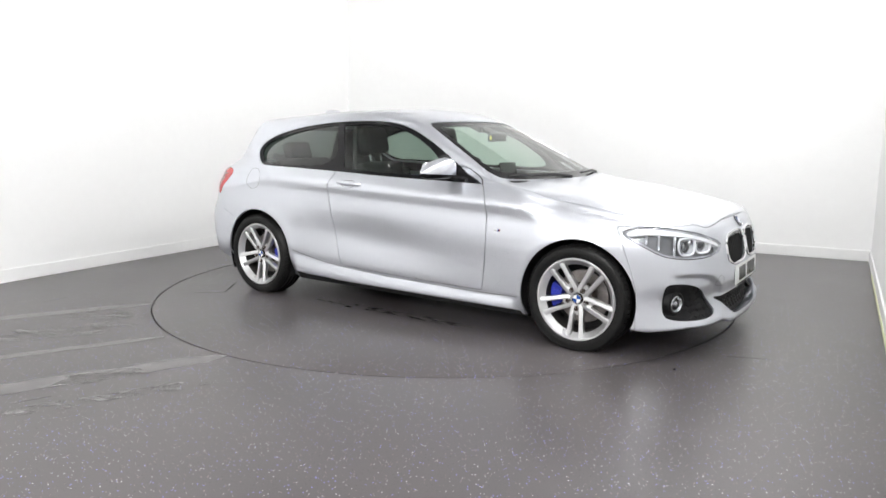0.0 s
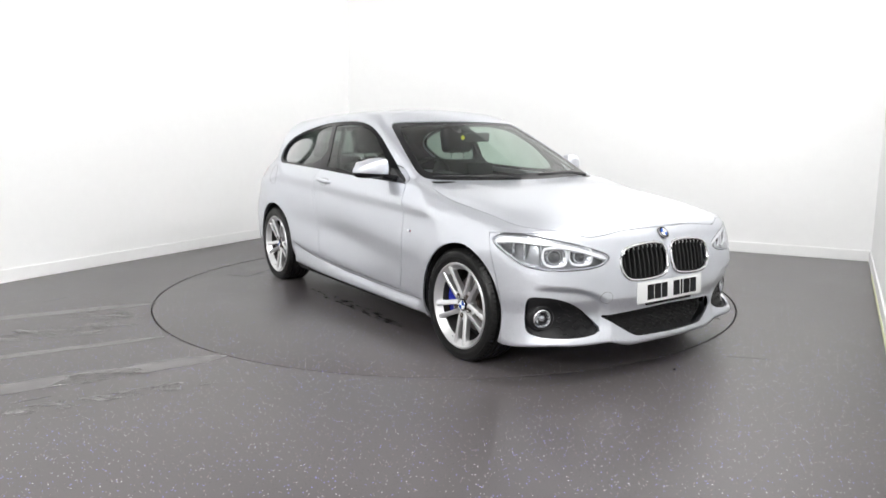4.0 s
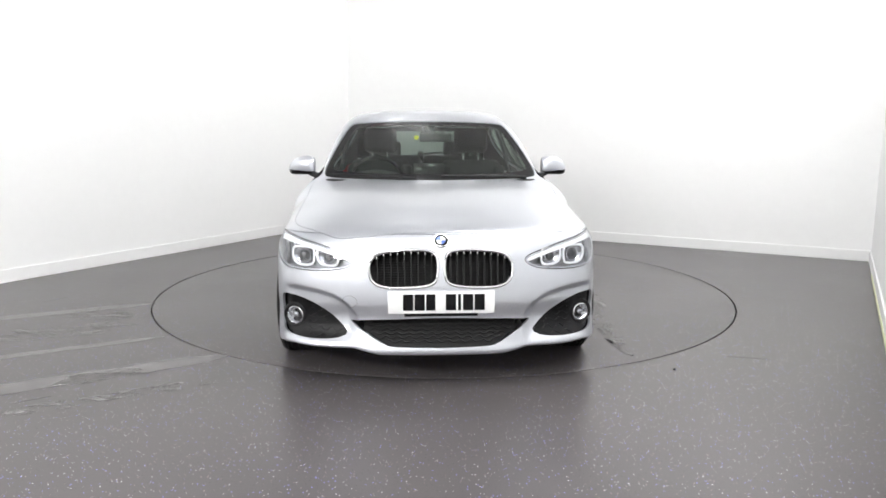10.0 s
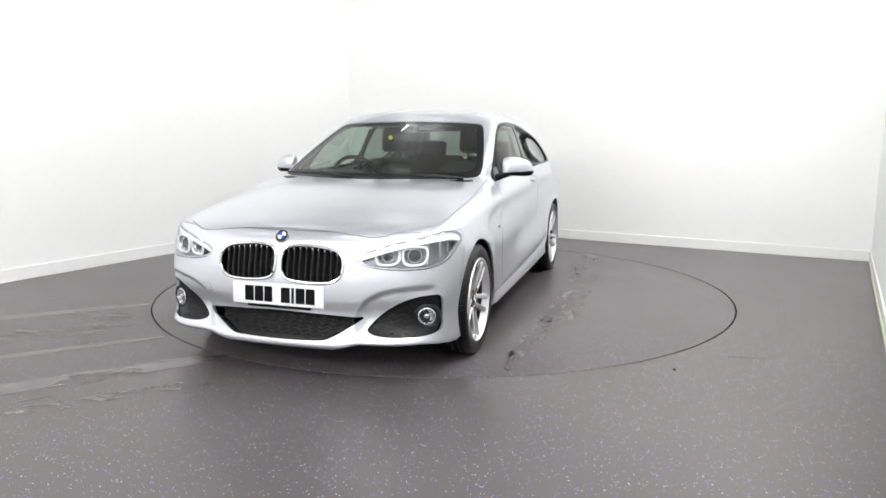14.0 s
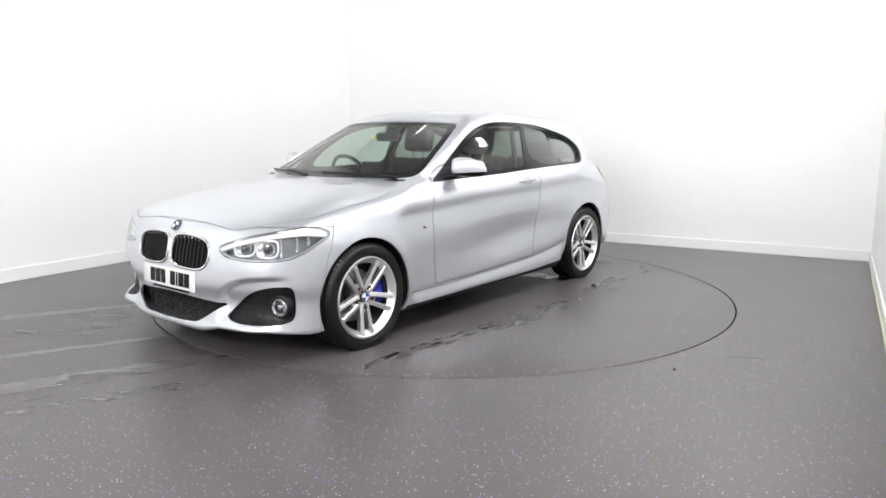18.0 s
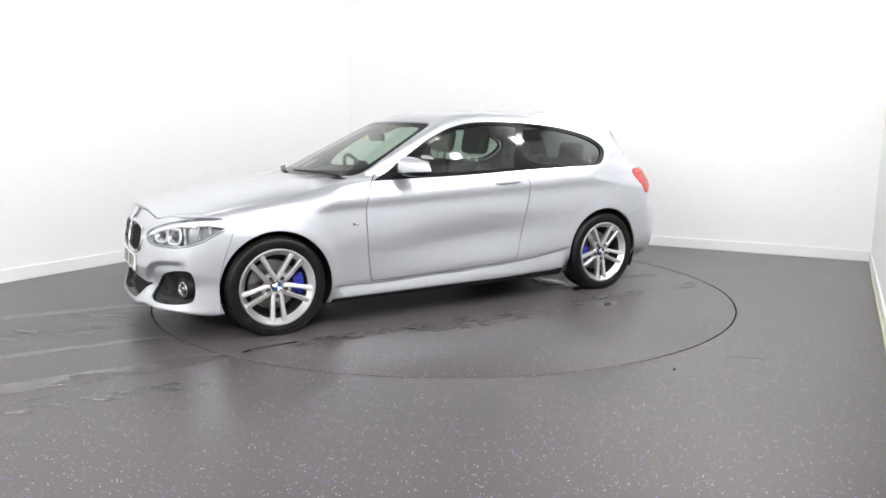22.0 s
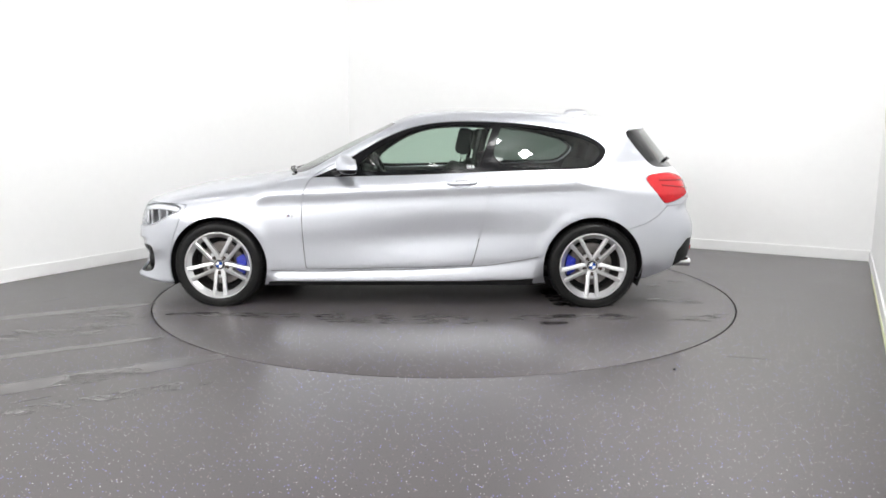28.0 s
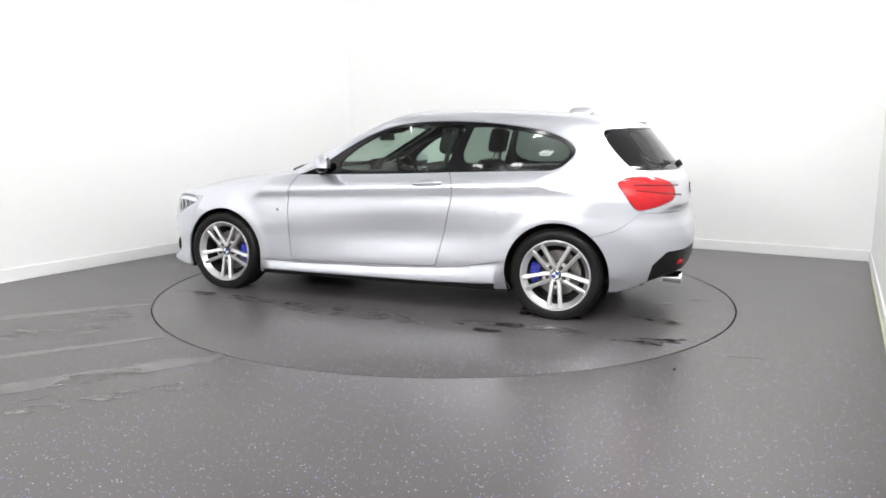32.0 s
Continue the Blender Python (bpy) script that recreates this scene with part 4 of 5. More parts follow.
def build_front():
    for s in (1, -1):
        # kidney surround
        out = KIDNEY
        pts = []
        for y, z in out:
            p, n = on_front(y * s, z)
            pts.append(p + n * 0.002)
        for _ in range(3):
            pts = [(pts[i - 1] + pts[i] * 2 + pts[(i + 1) % len(pts)]) / 4 for i in range(len(pts))]
        kid = ring_on(pts, 0.0084, M_CHROME, "kidney_surround", sides=8, label="chrome kidney grille surround")
        # vertical slats, each with a bright tip
        for i in range(9):
            y = 0.045 + 0.0335 * i
            zt = float(np.interp(y, [0.02, 0.05, 0.14, 0.28, 0.335], [0.655, 0.670, 0.676, 0.665, 0.640]))
            zb = float(np.interp(y, [0.02, 0.06, 0.22, 0.30, 0.34], [0.535, 0.510, 0.502, 0.508, 0.55]))
            line = []
            for z in np.linspace(zb, zt, 7):
                p, n = on_front(y * s, z)
                line.append(p - Vector((0.012, 0, 0)))
            bm = bmesh.new()
            rows = []
            for p in line:
                rows.append([bm.verts.new(p + Vector(o)) for o in ((0.0, -0.0045, 0), (0.004, 0, 0), (0.0, 0.0045, 0), (-0.03, 0.004, 0), (-0.03, -0.004, 0))])
            for a, b in zip(rows, rows[1:]):
                for k in range(5):
                    j = (k + 1) % 5
                    bm.faces.new((a[k], a[j], b[j], b[k]))
            bm.faces.new(rows[0])
            bm.faces.new(rows[-1])
            part("grille_slat", bm, M_DARK, kid, smooth=False)
            top, n = on_front(y * s, zt - 0.012)
            part("slat_tip", box((0.012, 0.006, 0.016), tuple(top - Vector((0.008, 0, 0))), None, 0.003), M_CHROME, kid)
        # fine mesh behind the slats
        bars = []
        for z in np.linspace(0.515, 0.66, 13):
            ya = float(np.interp(z, [0.51, 0.55, 0.65], [0.05, 0.022, 0.03]))
            yb = float(np.interp(z, [0.51, 0.56, 0.62, 0.66], [0.29, 0.34, 0.34, 0.28]))
            bars.append(tube([tuple(on_front(y * s, z)[0] - Vector((0.044, 0, 0))) for y in np.linspace(ya, yb, 6)], 0.0022, 4))
        part("grille_mesh", merge(*bars), M_SATIN, kid)
        # fog lamp surround: honeycomb relief and the lamp
        bars = []
        for k, z in enumerate(np.linspace(0.255, 0.415, 7)):
            a0 = float(np.interp(z, [0.24, 0.28, 0.37, 0.42], [0.45, 0.43, 0.51, 0.60]))
            pts = []
            for i, arc in enumerate(np.arange(a0 + 0.01, 0.60, 0.013)):
                p, n = on_nose(arc, z + (0.006 if (i + k) % 4 < 2 else -0.006), s)
                pts.append(tuple(p - n * 0.0205))
            if len(pts) > 2:
                bars.append(tube(pts, 0.0026, 5))
        part("fog_grille", merge(*bars), M_SATIN, car, "black honeycomb fog lamp grille")
        p, n = on_nose(0.655, 0.325, s)
        m = facing(p, Vector((0.93, 0.36 * s, 0.0)), -0.012)
        part("fog_pod", moved(lathe([(0.075, -0.03), (0.066, 0.0), (0.055, 0.006), (0.047, 0.002), (0.045, -0.02)], 40, "Z"), m), M_SATIN, car)
        fog = part("fog_lamp", moved(lathe([(0.046, -0.012), (0.046, 0.004), (0.042, 0.007), (0.038, 0.002), (0.030, -0.010), (0.0, -0.016)], 40, "Z"), m), M_LAMPBACK, car, "round clear fog lamp")
        part("fog_lens", moved(lathe([(0.043, 0.004), (0.03, 0.009), (0.0, 0.011)], 32, "Z"), m), M_LENS, fog)
        part("fog_bulb", moved(lathe([(0.016, -0.012), (0.014, -0.002), (0.0, 0.001)], 24, "Z"), m), M_LAMPBACK, fog)
        # headlamp inside: two bright rings with lenses in them
        for arc, w, h, lens in ((0.612, 0.062, 0.046, 0.030), (0.500, 0.060, 0.042, 0.026)):
            p, n = on_nose(arc, 0.642, s)
            f = Vector((0.90, 0.42 * s, 0.05)).normalized()
            m = facing(p - n * 0.030, f)
            hexa = soft_poly([(-w * 0.75, -h), (w * 0.55, -h), (w, -h * 0.35), (w, h * 0.75), (w * 0.7, h), (-w * 0.75, h), (-w, h * 0.6), (-w, -h * 0.5)], 2)
            ring = part("light_ring", moved(tube([(u * s, v, 0) for u, v in hexa], 0.0062, 6, True), m), M_LED, car, "white daytime light ring")
            part("lamp_tunnel", moved(lathe([(min(w, h) * 1.12, 0.0), (min(w, h) * 0.92, -0.006), (lens * 1.08, -0.020)], 40, "Z"), m @ Matrix.Diagonal((w / h * 0.93, 1, 1, 1))), M_LAMPBACK, ring)
            part("projector_lens", moved(lathe([(lens * 1.15, -0.022), (lens, -0.010), (lens * 0.7, 0.002), (0.0, 0.008)], 36, "Z"), m), M_LAMPGLASS, ring, "dark glass projector lens")
            part("projector_rim", moved(tube([(lens * 1.12 * math.cos(a), lens * 1.12 * math.sin(a), -0.012) for a in np.linspace(0, 2 * math.pi, 33)[:-1]], 0.003, 6, True), m), M_CHROME, ring)
        # upright reflector fins in the outer half of the lamp
        for arc, za, zb in ((0.672, 0.596, 0.712), (0.745, 0.622, 0.722), (0.80, 0.652, 0.724)):
            p, n = on_nose(arc, (za + zb) / 2, s)
            part("lamp_fin", moved(box((0.016, 0.010, zb - za), (0, 0, 0), None, 0.003), Matrix.Translation(p - n * 0.034)), M_LAMPBACK, car)
    # tow eye cover, on the driver's side only
    pts = [on_nose(0.392 + 0.03 * math.cos(a), 0.426 + 0.03 * math.sin(a), -1) for a in np.linspace(0, 2 * math.pi, 29)[:-1]]
    ring_on([p + n * 0.0002 for p, n in pts], 0.0009, M_SEAM, "tow_eye_cover", sides=5)
    # lower grille honeycomb
    bars = []
    for k, z in enumerate(np.linspace(0.222, 0.335, 7)):
        half = float(np.interp(z, [0.205, 0.25, 0.33], [0.22, 0.33, 0.42]))
        pts = []
        for i, y in enumerate(np.arange(-half, half + 0.001, 0.0145)):
            p, n = on_front(y, z)
            pts.append((p.x - 0.05, y, z + (0.0055 if (i + 2 * k) % 4 < 2 else -0.0055)))
        bars.append(tube(pts, 0.0036, 5))
    part("lower_grille", merge(*bars), M_SATIN, car, "black honeycomb lower grille")
    # number plate: characters shown as plain bars
    plate_box = box((0.008, 0.52, 0.111), (2.074, 0, 0.4285), Matrix.Rotation(radians(-3), 4, "Y"), 0.003)
    np_ob = part("number_plate", plate_box, M_WHITE, car, "white number plate with dark bars")
    for y, wdt in ((0.186, 0.05), (0.130, 0.05), (0.088, 0.014), (0.046, 0.05), (-0.052, 0.045), (-0.106, 0.05), (-0.162, 0.05)):
        part("plate_bar", box((0.003, wdt, 0.079), (2.0785, y, 0.4285), Matrix.Rotation(radians(-3), 4, "Y")), M_BLACK, np_ob, smooth=False)
    part("plate_footer", box((0.012, 0.36, 0.014), (2.066, 0, 0.364), None, 0.002), M_BLACK, np_ob)
    # bonnet roundel
    p, n = reach((1.7, 0, 0.55), (0.30, 0, 0.165))
    m = facing(p, n, 0.0, (0, 0, 1))
    rd = part("roundel", moved(lathe([(0.037, 0.0), (0.036, 0.004), (0.033, 0.006), (0.0, 0.0065)], 48, "Z"), m), M_BLACK, car, "round badge with blue and white quarters")
    ringb = [(0.0345 * math.cos(a), 0.0345 * math.sin(a), 0.005) for a in np.linspace(0, 2 * math.pi, 41)[:-1]]
    part("badge_rim", moved(tube(ringb, 0.0025, 6, True), m), M_CHROME, rd)
    for i in range(4):
        seg = [(0.0, 0.0)] + [(0.0225 * math.cos(a), 0.0225 * math.sin(a)) for a in np.linspace(i * math.pi / 2, (i + 1) * math.pi / 2, 9)]
        part("badge_quarter", moved(plate(seg, 0.002, lambda u, v, d: (u, v, 0.0085 - d)), m), M_BADGEBLUE if i % 2 else M_WHITE, rd, smooth=False)


M_LAMPGLASS = mat("projector_glass", (0.03, 0.032, 0.035), 0.05, coat=1.0, grain=0.1, scale=20)
M_SEAM = mat("panel_seam", (0.12, 0.12, 0.125), 0.6, grain=0.1, scale=80)
build_front()


# ---------------------------------------------------------------- mirrors, handles, wipers, rear details
def loft(sections, sides=28):
    """A closed skin through superellipse sections (y, cx, cz, half depth, half height)."""
    v, n, f = [], [], []
    for y, cx, cz, a, b in sections:
        for i in range(sides):
            t = 2 * math.pi * i / sides
            c, s = math.cos(t), math.sin(t)
            v.append((cx + a * math.copysign(abs(c) ** 0.75, c), y, cz + b * math.copysign(abs(s) ** 0.75, s)))
    k = len(sections)
    for r in range(k - 1):
        for i in range(sides):
            j = (i + 1) % sides
            p = [r * sides + i, r * sides + j, (r + 1) * sides + j, (r + 1) * sides + i]
            f += [(p[0], p[2], p[1]), (p[0], p[3], p[2])]
    for r, order in ((0, 1), (k - 1, -1)):
        base = r * sides
        for i in range(1, sides - 1):
            tri = (base, base + i, base + i + 1)
            f.append(tri[::-1] if order < 0 else tri)
    v, f = np.array(v, float), np.array(f)
    fn = np.cross(v[f[:, 1]] - v[f[:, 0]], v[f[:, 2]] - v[f[:, 0]])
    nn = np.zeros_like(v)
    for i in range(3):
        np.add.at(nn, f[:, i], fn)
    nn /= np.linalg.norm(nn, axis=1, keepdims=True) + 1e-12
    return v, nn, f


def build_mirrors():
    secs = [(0.793, 0.437, 1.016, 0.030, 0.050), (0.806, 0.434, 1.019, 0.050, 0.062), (0.845, 0.427, 1.022, 0.060, 0.065), (0.89, 0.410, 1.019, 0.062, 0.063), (0.935, 0.388, 1.010, 0.056, 0.055), (0.962, 0.368, 1.001, 0.046, 0.043), (0.977, 0.354, 0.994, 0.030, 0.028), (0.983, 0.345, 0.991, 0.015, 0.013)]
    m = loft(secs)
    for side in (1, -1):
        split = (m[0][:, 2] - (0.980 + 0.012 * np.clip((m[0][:, 1] - 0.79) / 0.2, 0, 1)))
        cap = panel("mirror_cap", clip(m, split, False), M_PAINT, car, rim=0.004, side=side, label="silver mirror cap")
        panel("mirror_base", clip(m, split, True), M_BLACK, cap, rim=0.0, side=side, label="gloss black mirror base")
        gl = plate(soft_poly([(-0.075, -0.03), (0.06, -0.045), (0.08, -0.03), (0.08, 0.03), (0.055, 0.048), (-0.06, 0.042), (-0.078, 0.02)], 2), 0.004, lambda u, v, d: (0.358 - (u + 0.0) * 0.38 + d, (0.885 + u) * side, 1.016 + v))
        part("mirror_glass", gl, M_CHROME, cap, "mirror glass", smooth=False)
        arm = tube([(0.545, 0.735 * side, 0.945), (0.50, 0.775 * side, 0.955), (0.45, 0.82 * side, 0.968)], [0.026, 0.022, 0.020], 10)
        part("mirror_arm", arm, M_BLACK, cap)
        part("mirror_footing", plate([(0.66, 0.930), (0.44, 0.936), (0.40, 1.02), (0.47, 1.01)], 0.02, lambda u, v, d: (u, (float(on_side(u, v)[0].y) + 0.002 - d) * side, v)), M_BLACK, cap, smooth=False)


def build_handles():
    for side in (1, -1):
        def at(x, z, out):
            p, n = on_side(x, z, side)
            return p + Vector((0, side * out, 0))
        bm = bmesh.new()
        rows = []
        for i, x in enumerate(np.linspace(-0.295, -0.515, 13)):
            t = i / 12
            z = 0.888 + 0.012 * t
            lift = 0.030 * (math.sin(math.pi * min(1, max(0, t))) ** 0.35)
            h = 0.0155 * (0.35 + 0.65 * math.sin(math.pi * (0.08 + 0.84 * t)) ** 0.5)
            base = on_side(x, z, side)[0]
            rows.append([bm.verts.new((x, base.y + side * (lift + o), z + u * h)) for u, o in ((-1, -0.008), (-0.7, 0.003), (0.0, 0.007), (0.7, 0.003), (1, -0.008), (0, -0.012))])
        for a, b in zip(rows, rows[1:]):
            for k in range(6):
                j = (k + 1) % 6
                bm.faces.new((a[k], a[j], b[j], b[k]))
        bm.faces.new(rows[0])
        bm.faces.new(rows[-1])
        part("door_handle", bm, M_PAINT, car, "silver door handle")
        # hollow behind the handle: only its shaded edge, drawn as a thin dark ring
        cup = [on_side(-0.405 + 0.062 * math.cos(a), 0.888 + 0.026 * math.sin(a), side) for a in np.linspace(0, 2 * math.pi, 33)[:-1]]
        ring_on([p + n * 0.0004 for p, n in cup], 0.0016, M_SEAM, "cup_shade_line", sides=5)
        # small two-tone wing badge
        p, n = on_side(0.818, 0.660, side)
        m = facing(p, n, 0.001)
        b = part("wing_badge", moved(merge(box((0.022, 0.014, 0.003), (0.008 * side, 0, 0), Matrix.Shear("XY", 4, (0.35 * side, 0)), 0.001)), m), M_CHROME, car, "small chrome wing badge with coloured stripes")
        for k, colour in enumerate((M_BADGEBLUE, M_DARK, M_REDDEEP)):
            part("badge_stripe", moved(box((0.0045, 0.014, 0.003), ((-0.008 - 0.005 * k) * side, 0, 0), Matrix.Shear("XY", 4, (0.35 * side, 0))), m), colour, b, smooth=False)
        # dark seam line along the sill top
        line = [on_side(x, float(sill_z(x)), side) for x in np.linspace(0.965, -0.955, 40)]
        ring_on([p + n * 0.0002 for p, n in line], 0.0022, M_SEAM, "sill_seam", closed=False, sides=5)
    pts = [on_side(-1.385 + 0.082 * math.cos(a), 0.895 + 0.078 * math.sin(a), -1) for a in np.linspace(0, 2 * math.pi, 49)[:-1]]
    ring_on([p + n * 0.0003 for p, n in pts], 0.0013, M_SEAM, "fuel_flap", sides=5, label="round fuel flap outline")


def build_wipers():
    for y0, y1, x1 in ((-0.10, -0.66, 0.76), (0.62, 0.06, 0.925)):
        pivot = Vector((0.955 - 0.36 * y0 * y0, y0, 0.955))
        tip = Vector((x1 + 0.015, y1, 0.972))
        arm = part("wiper", tube([tuple(pivot), tuple(pivot.lerp(tip, 0.35) + Vector((0.01, 0, 0.018))), tuple(pivot.lerp(tip, 0.6) + Vector((0.008, 0, 0.012)))], [0.012, 0.008, 0.005], 8), M_SATIN, car, "black windscreen wiper")
        blade = [tuple(pivot.lerp(tip, t) + Vector((0.002 + 0.03 * math.sin(math.pi * t), 0, 0.004 + 0.008 * math.sin(math.pi * t)))) for t in np.linspace(0.04, 1, 9)]
        part("wiper_blade", tube(blade, 0.007, 6), M_SATIN, arm)
    bm = bmesh.new()
    rows = []
    for y in np.linspace(-0.68, 0.68, 25):
        x = float(screen_x(y, 0.957))
        rows.append([bm.verts.new((x + dx, y, z)) for dx, z in ((-0.03, 0.958), (0.035, 0.945), (0.05, 0.932), (-0.03, 0.925))])
    for a, b in zip(rows, rows[1:]):
        for k in range(4):
            j = (k + 1) % 4
            bm.faces.new((a[k], a[j], b[j], b[k]))
    part("scuttle_panel", bm, M_SATIN, car, "black scuttle panel under the windscreen")


def build_rear():
    # roof spoiler
    bm = bmesh.new()
    rows = []
    for y in np.linspace(-0.53, 0.53, 27):
        e = 0.15 * (abs(y) / 0.53) ** 2.2
        top = float(roof_z(-1.55, y))
        rows.append([bm.verts.new(p) for p in ((-1.53, y, top + 0.001), (-1.66 + e * 0.4, y, float(roof_z(-1.66, y)) + 0.006), (-1.80 + e, y, float(roof_z(-1.78, y)) - 0.004), (-1.812 + e, y, float(roof_z(-1.78, y)) - 0.012), (-1.79 + e, y, float(roof_z(-1.78, y)) - 0.022), (-1.66 + e * 0.4, y, float(roof_z(-1.66, y)) - 0.05), (-1.53, y, top - 0.03))])
    for a, b in zip(rows, rows[1:]):
        for k in range(7):
            j = (k + 1) % 7
            bm.faces.new((a[k], a[j], b[j], b[k]))
    bm.faces.new(rows[0])
    bm.faces.new(rows[-1])
    part("roof_spoiler", bm, M_PAINT, car, "silver roof spoiler over the rear window")
    # antenna fin
    z0 = float(roof_z(-1.3, 0))
    v = loft([(-0.034, -1.32, z0, 0.07, 0.006), (-0.02, -1.325, z0 + 0.006, 0.085, 0.018), (0.0, -1.335, z0 + 0.012, 0.09, 0.034), (0.02, -1.325, z0 + 0.006, 0.085, 0.018), (0.034, -1.32, z0, 0.07, 0.006)], 20)
    panel("antenna_fin", v, M_PAINT, car, rim=0, label="silver roof antenna fin")
    # rear wiper hub and blade
    hub = part("rear_wiper", merge(box((0.09, 0.06, 0.05), (-2.035, 0, 1.018), Matrix.Rotation(radians(35), 4, "Y"), 0.012), tube([(-2.035, 0.02, 1.03), (-2.025, 0.2, 1.045), (-2.00, 0.36, 1.055)], [0.012, 0.009, 0.005], 8)), M_BLACK, car, "black rear wiper")
    part("wiper_blade", tube([(-2.038, -0.02, 1.035), (-2.02, 0.18, 1.05), (-1.975, 0.40, 1.065)], 0.007, 6), M_SATIN, hub)
    # tail lamp light bars and glints inside
    for s in (1, -1):
        for k, (za, zb) in enumerate(((0.905, 0.915), (0.842, 0.880))):
            pts = []
            for arc in np.linspace(0.40, 0.70, 9):
                a = arc / 0.8
                p, n = reach((-1.2, 0, za + (zb - za) * (arc - 0.4) / 0.3), (-math.cos(a), s * math.sin(a), 0))
                pts.append(p - n * 0.001)
            ring_on(pts, 0.006, M_REDDEEP, "tail_light_bar", closed=False, sides=6)
        p, n = reach((-1.2, 0, 0.79), (-math.cos(0.66), s * math.sin(0.66), 0))
        part("reverse_light", moved(box((0.07, 0.014, 0.006), (0, 0, 0), None, 0.003), facing(p, n, -0.0025)), M_LENSWHITE, car)
        part("rear_reflector", moved(box((0.075, 0.03, 0.008), (0, 0, 0), None, 0.006), facing(*reach((-1.2, 0.2 * s, 0.405), (-1, 0.42 * s, 0)), 0.0)), M_RED, car, "red rear reflector")
    # twin tailpipe
    for y in (0.55, 0.47):
        part("tailpipe", moved(lathe([(0.030, 0.10), (0.034, 0.0), (0.036, -0.008), (0.034, -0.016), (0.031, -0.012), (0.030, 0.08)], 28, "X"), Matrix.Translation((-2.12, y, 0.285))), M_CHROME, car, "chrome tailpipe")
    p, n = reach((-1.6, 0, 0.86), (-1, 0, 0))
    rd = part("boot_roundel", moved(lathe([(0.041, 0.0), (0.04, 0.006), (0.0, 0.009)], 40, "Z"), facing(p, n)), M_BLACK, car, "round boot badge")
    part("badge_rim", moved(tube([(0.0385 * math.cos(a), 0.0385 * math.sin(a), 0.006) for a in np.linspace(0, 2 * math.pi, 41)[:-1]], 0.0025, 6, True), facing(p, n)), M_CHROME, rd)


M_REDDEEP = mat("deep_red_plastic", (0.22, 0.006, 0.01), 0.2, coat=0.6, grain=0.1, scale=30)
M_LENSWHITE = mat("pale_lamp_plastic", (0.7, 0.66, 0.64), 0.2, coat=0.5, grain=0.03, scale=30)
build_mirrors()
build_handles()
build_wipers()
build_rear()


# ---------------------------------------------------------------- cabin
def cushion(size, at, tilt=0.0, bevel=0.05):
    return moved(box(size, (0, 0, 0), None, min(bevel, min(size) * 0.45), 4), Matrix.Translation(at) @ Matrix.Rotation(radians(tilt), 4, "Y"))


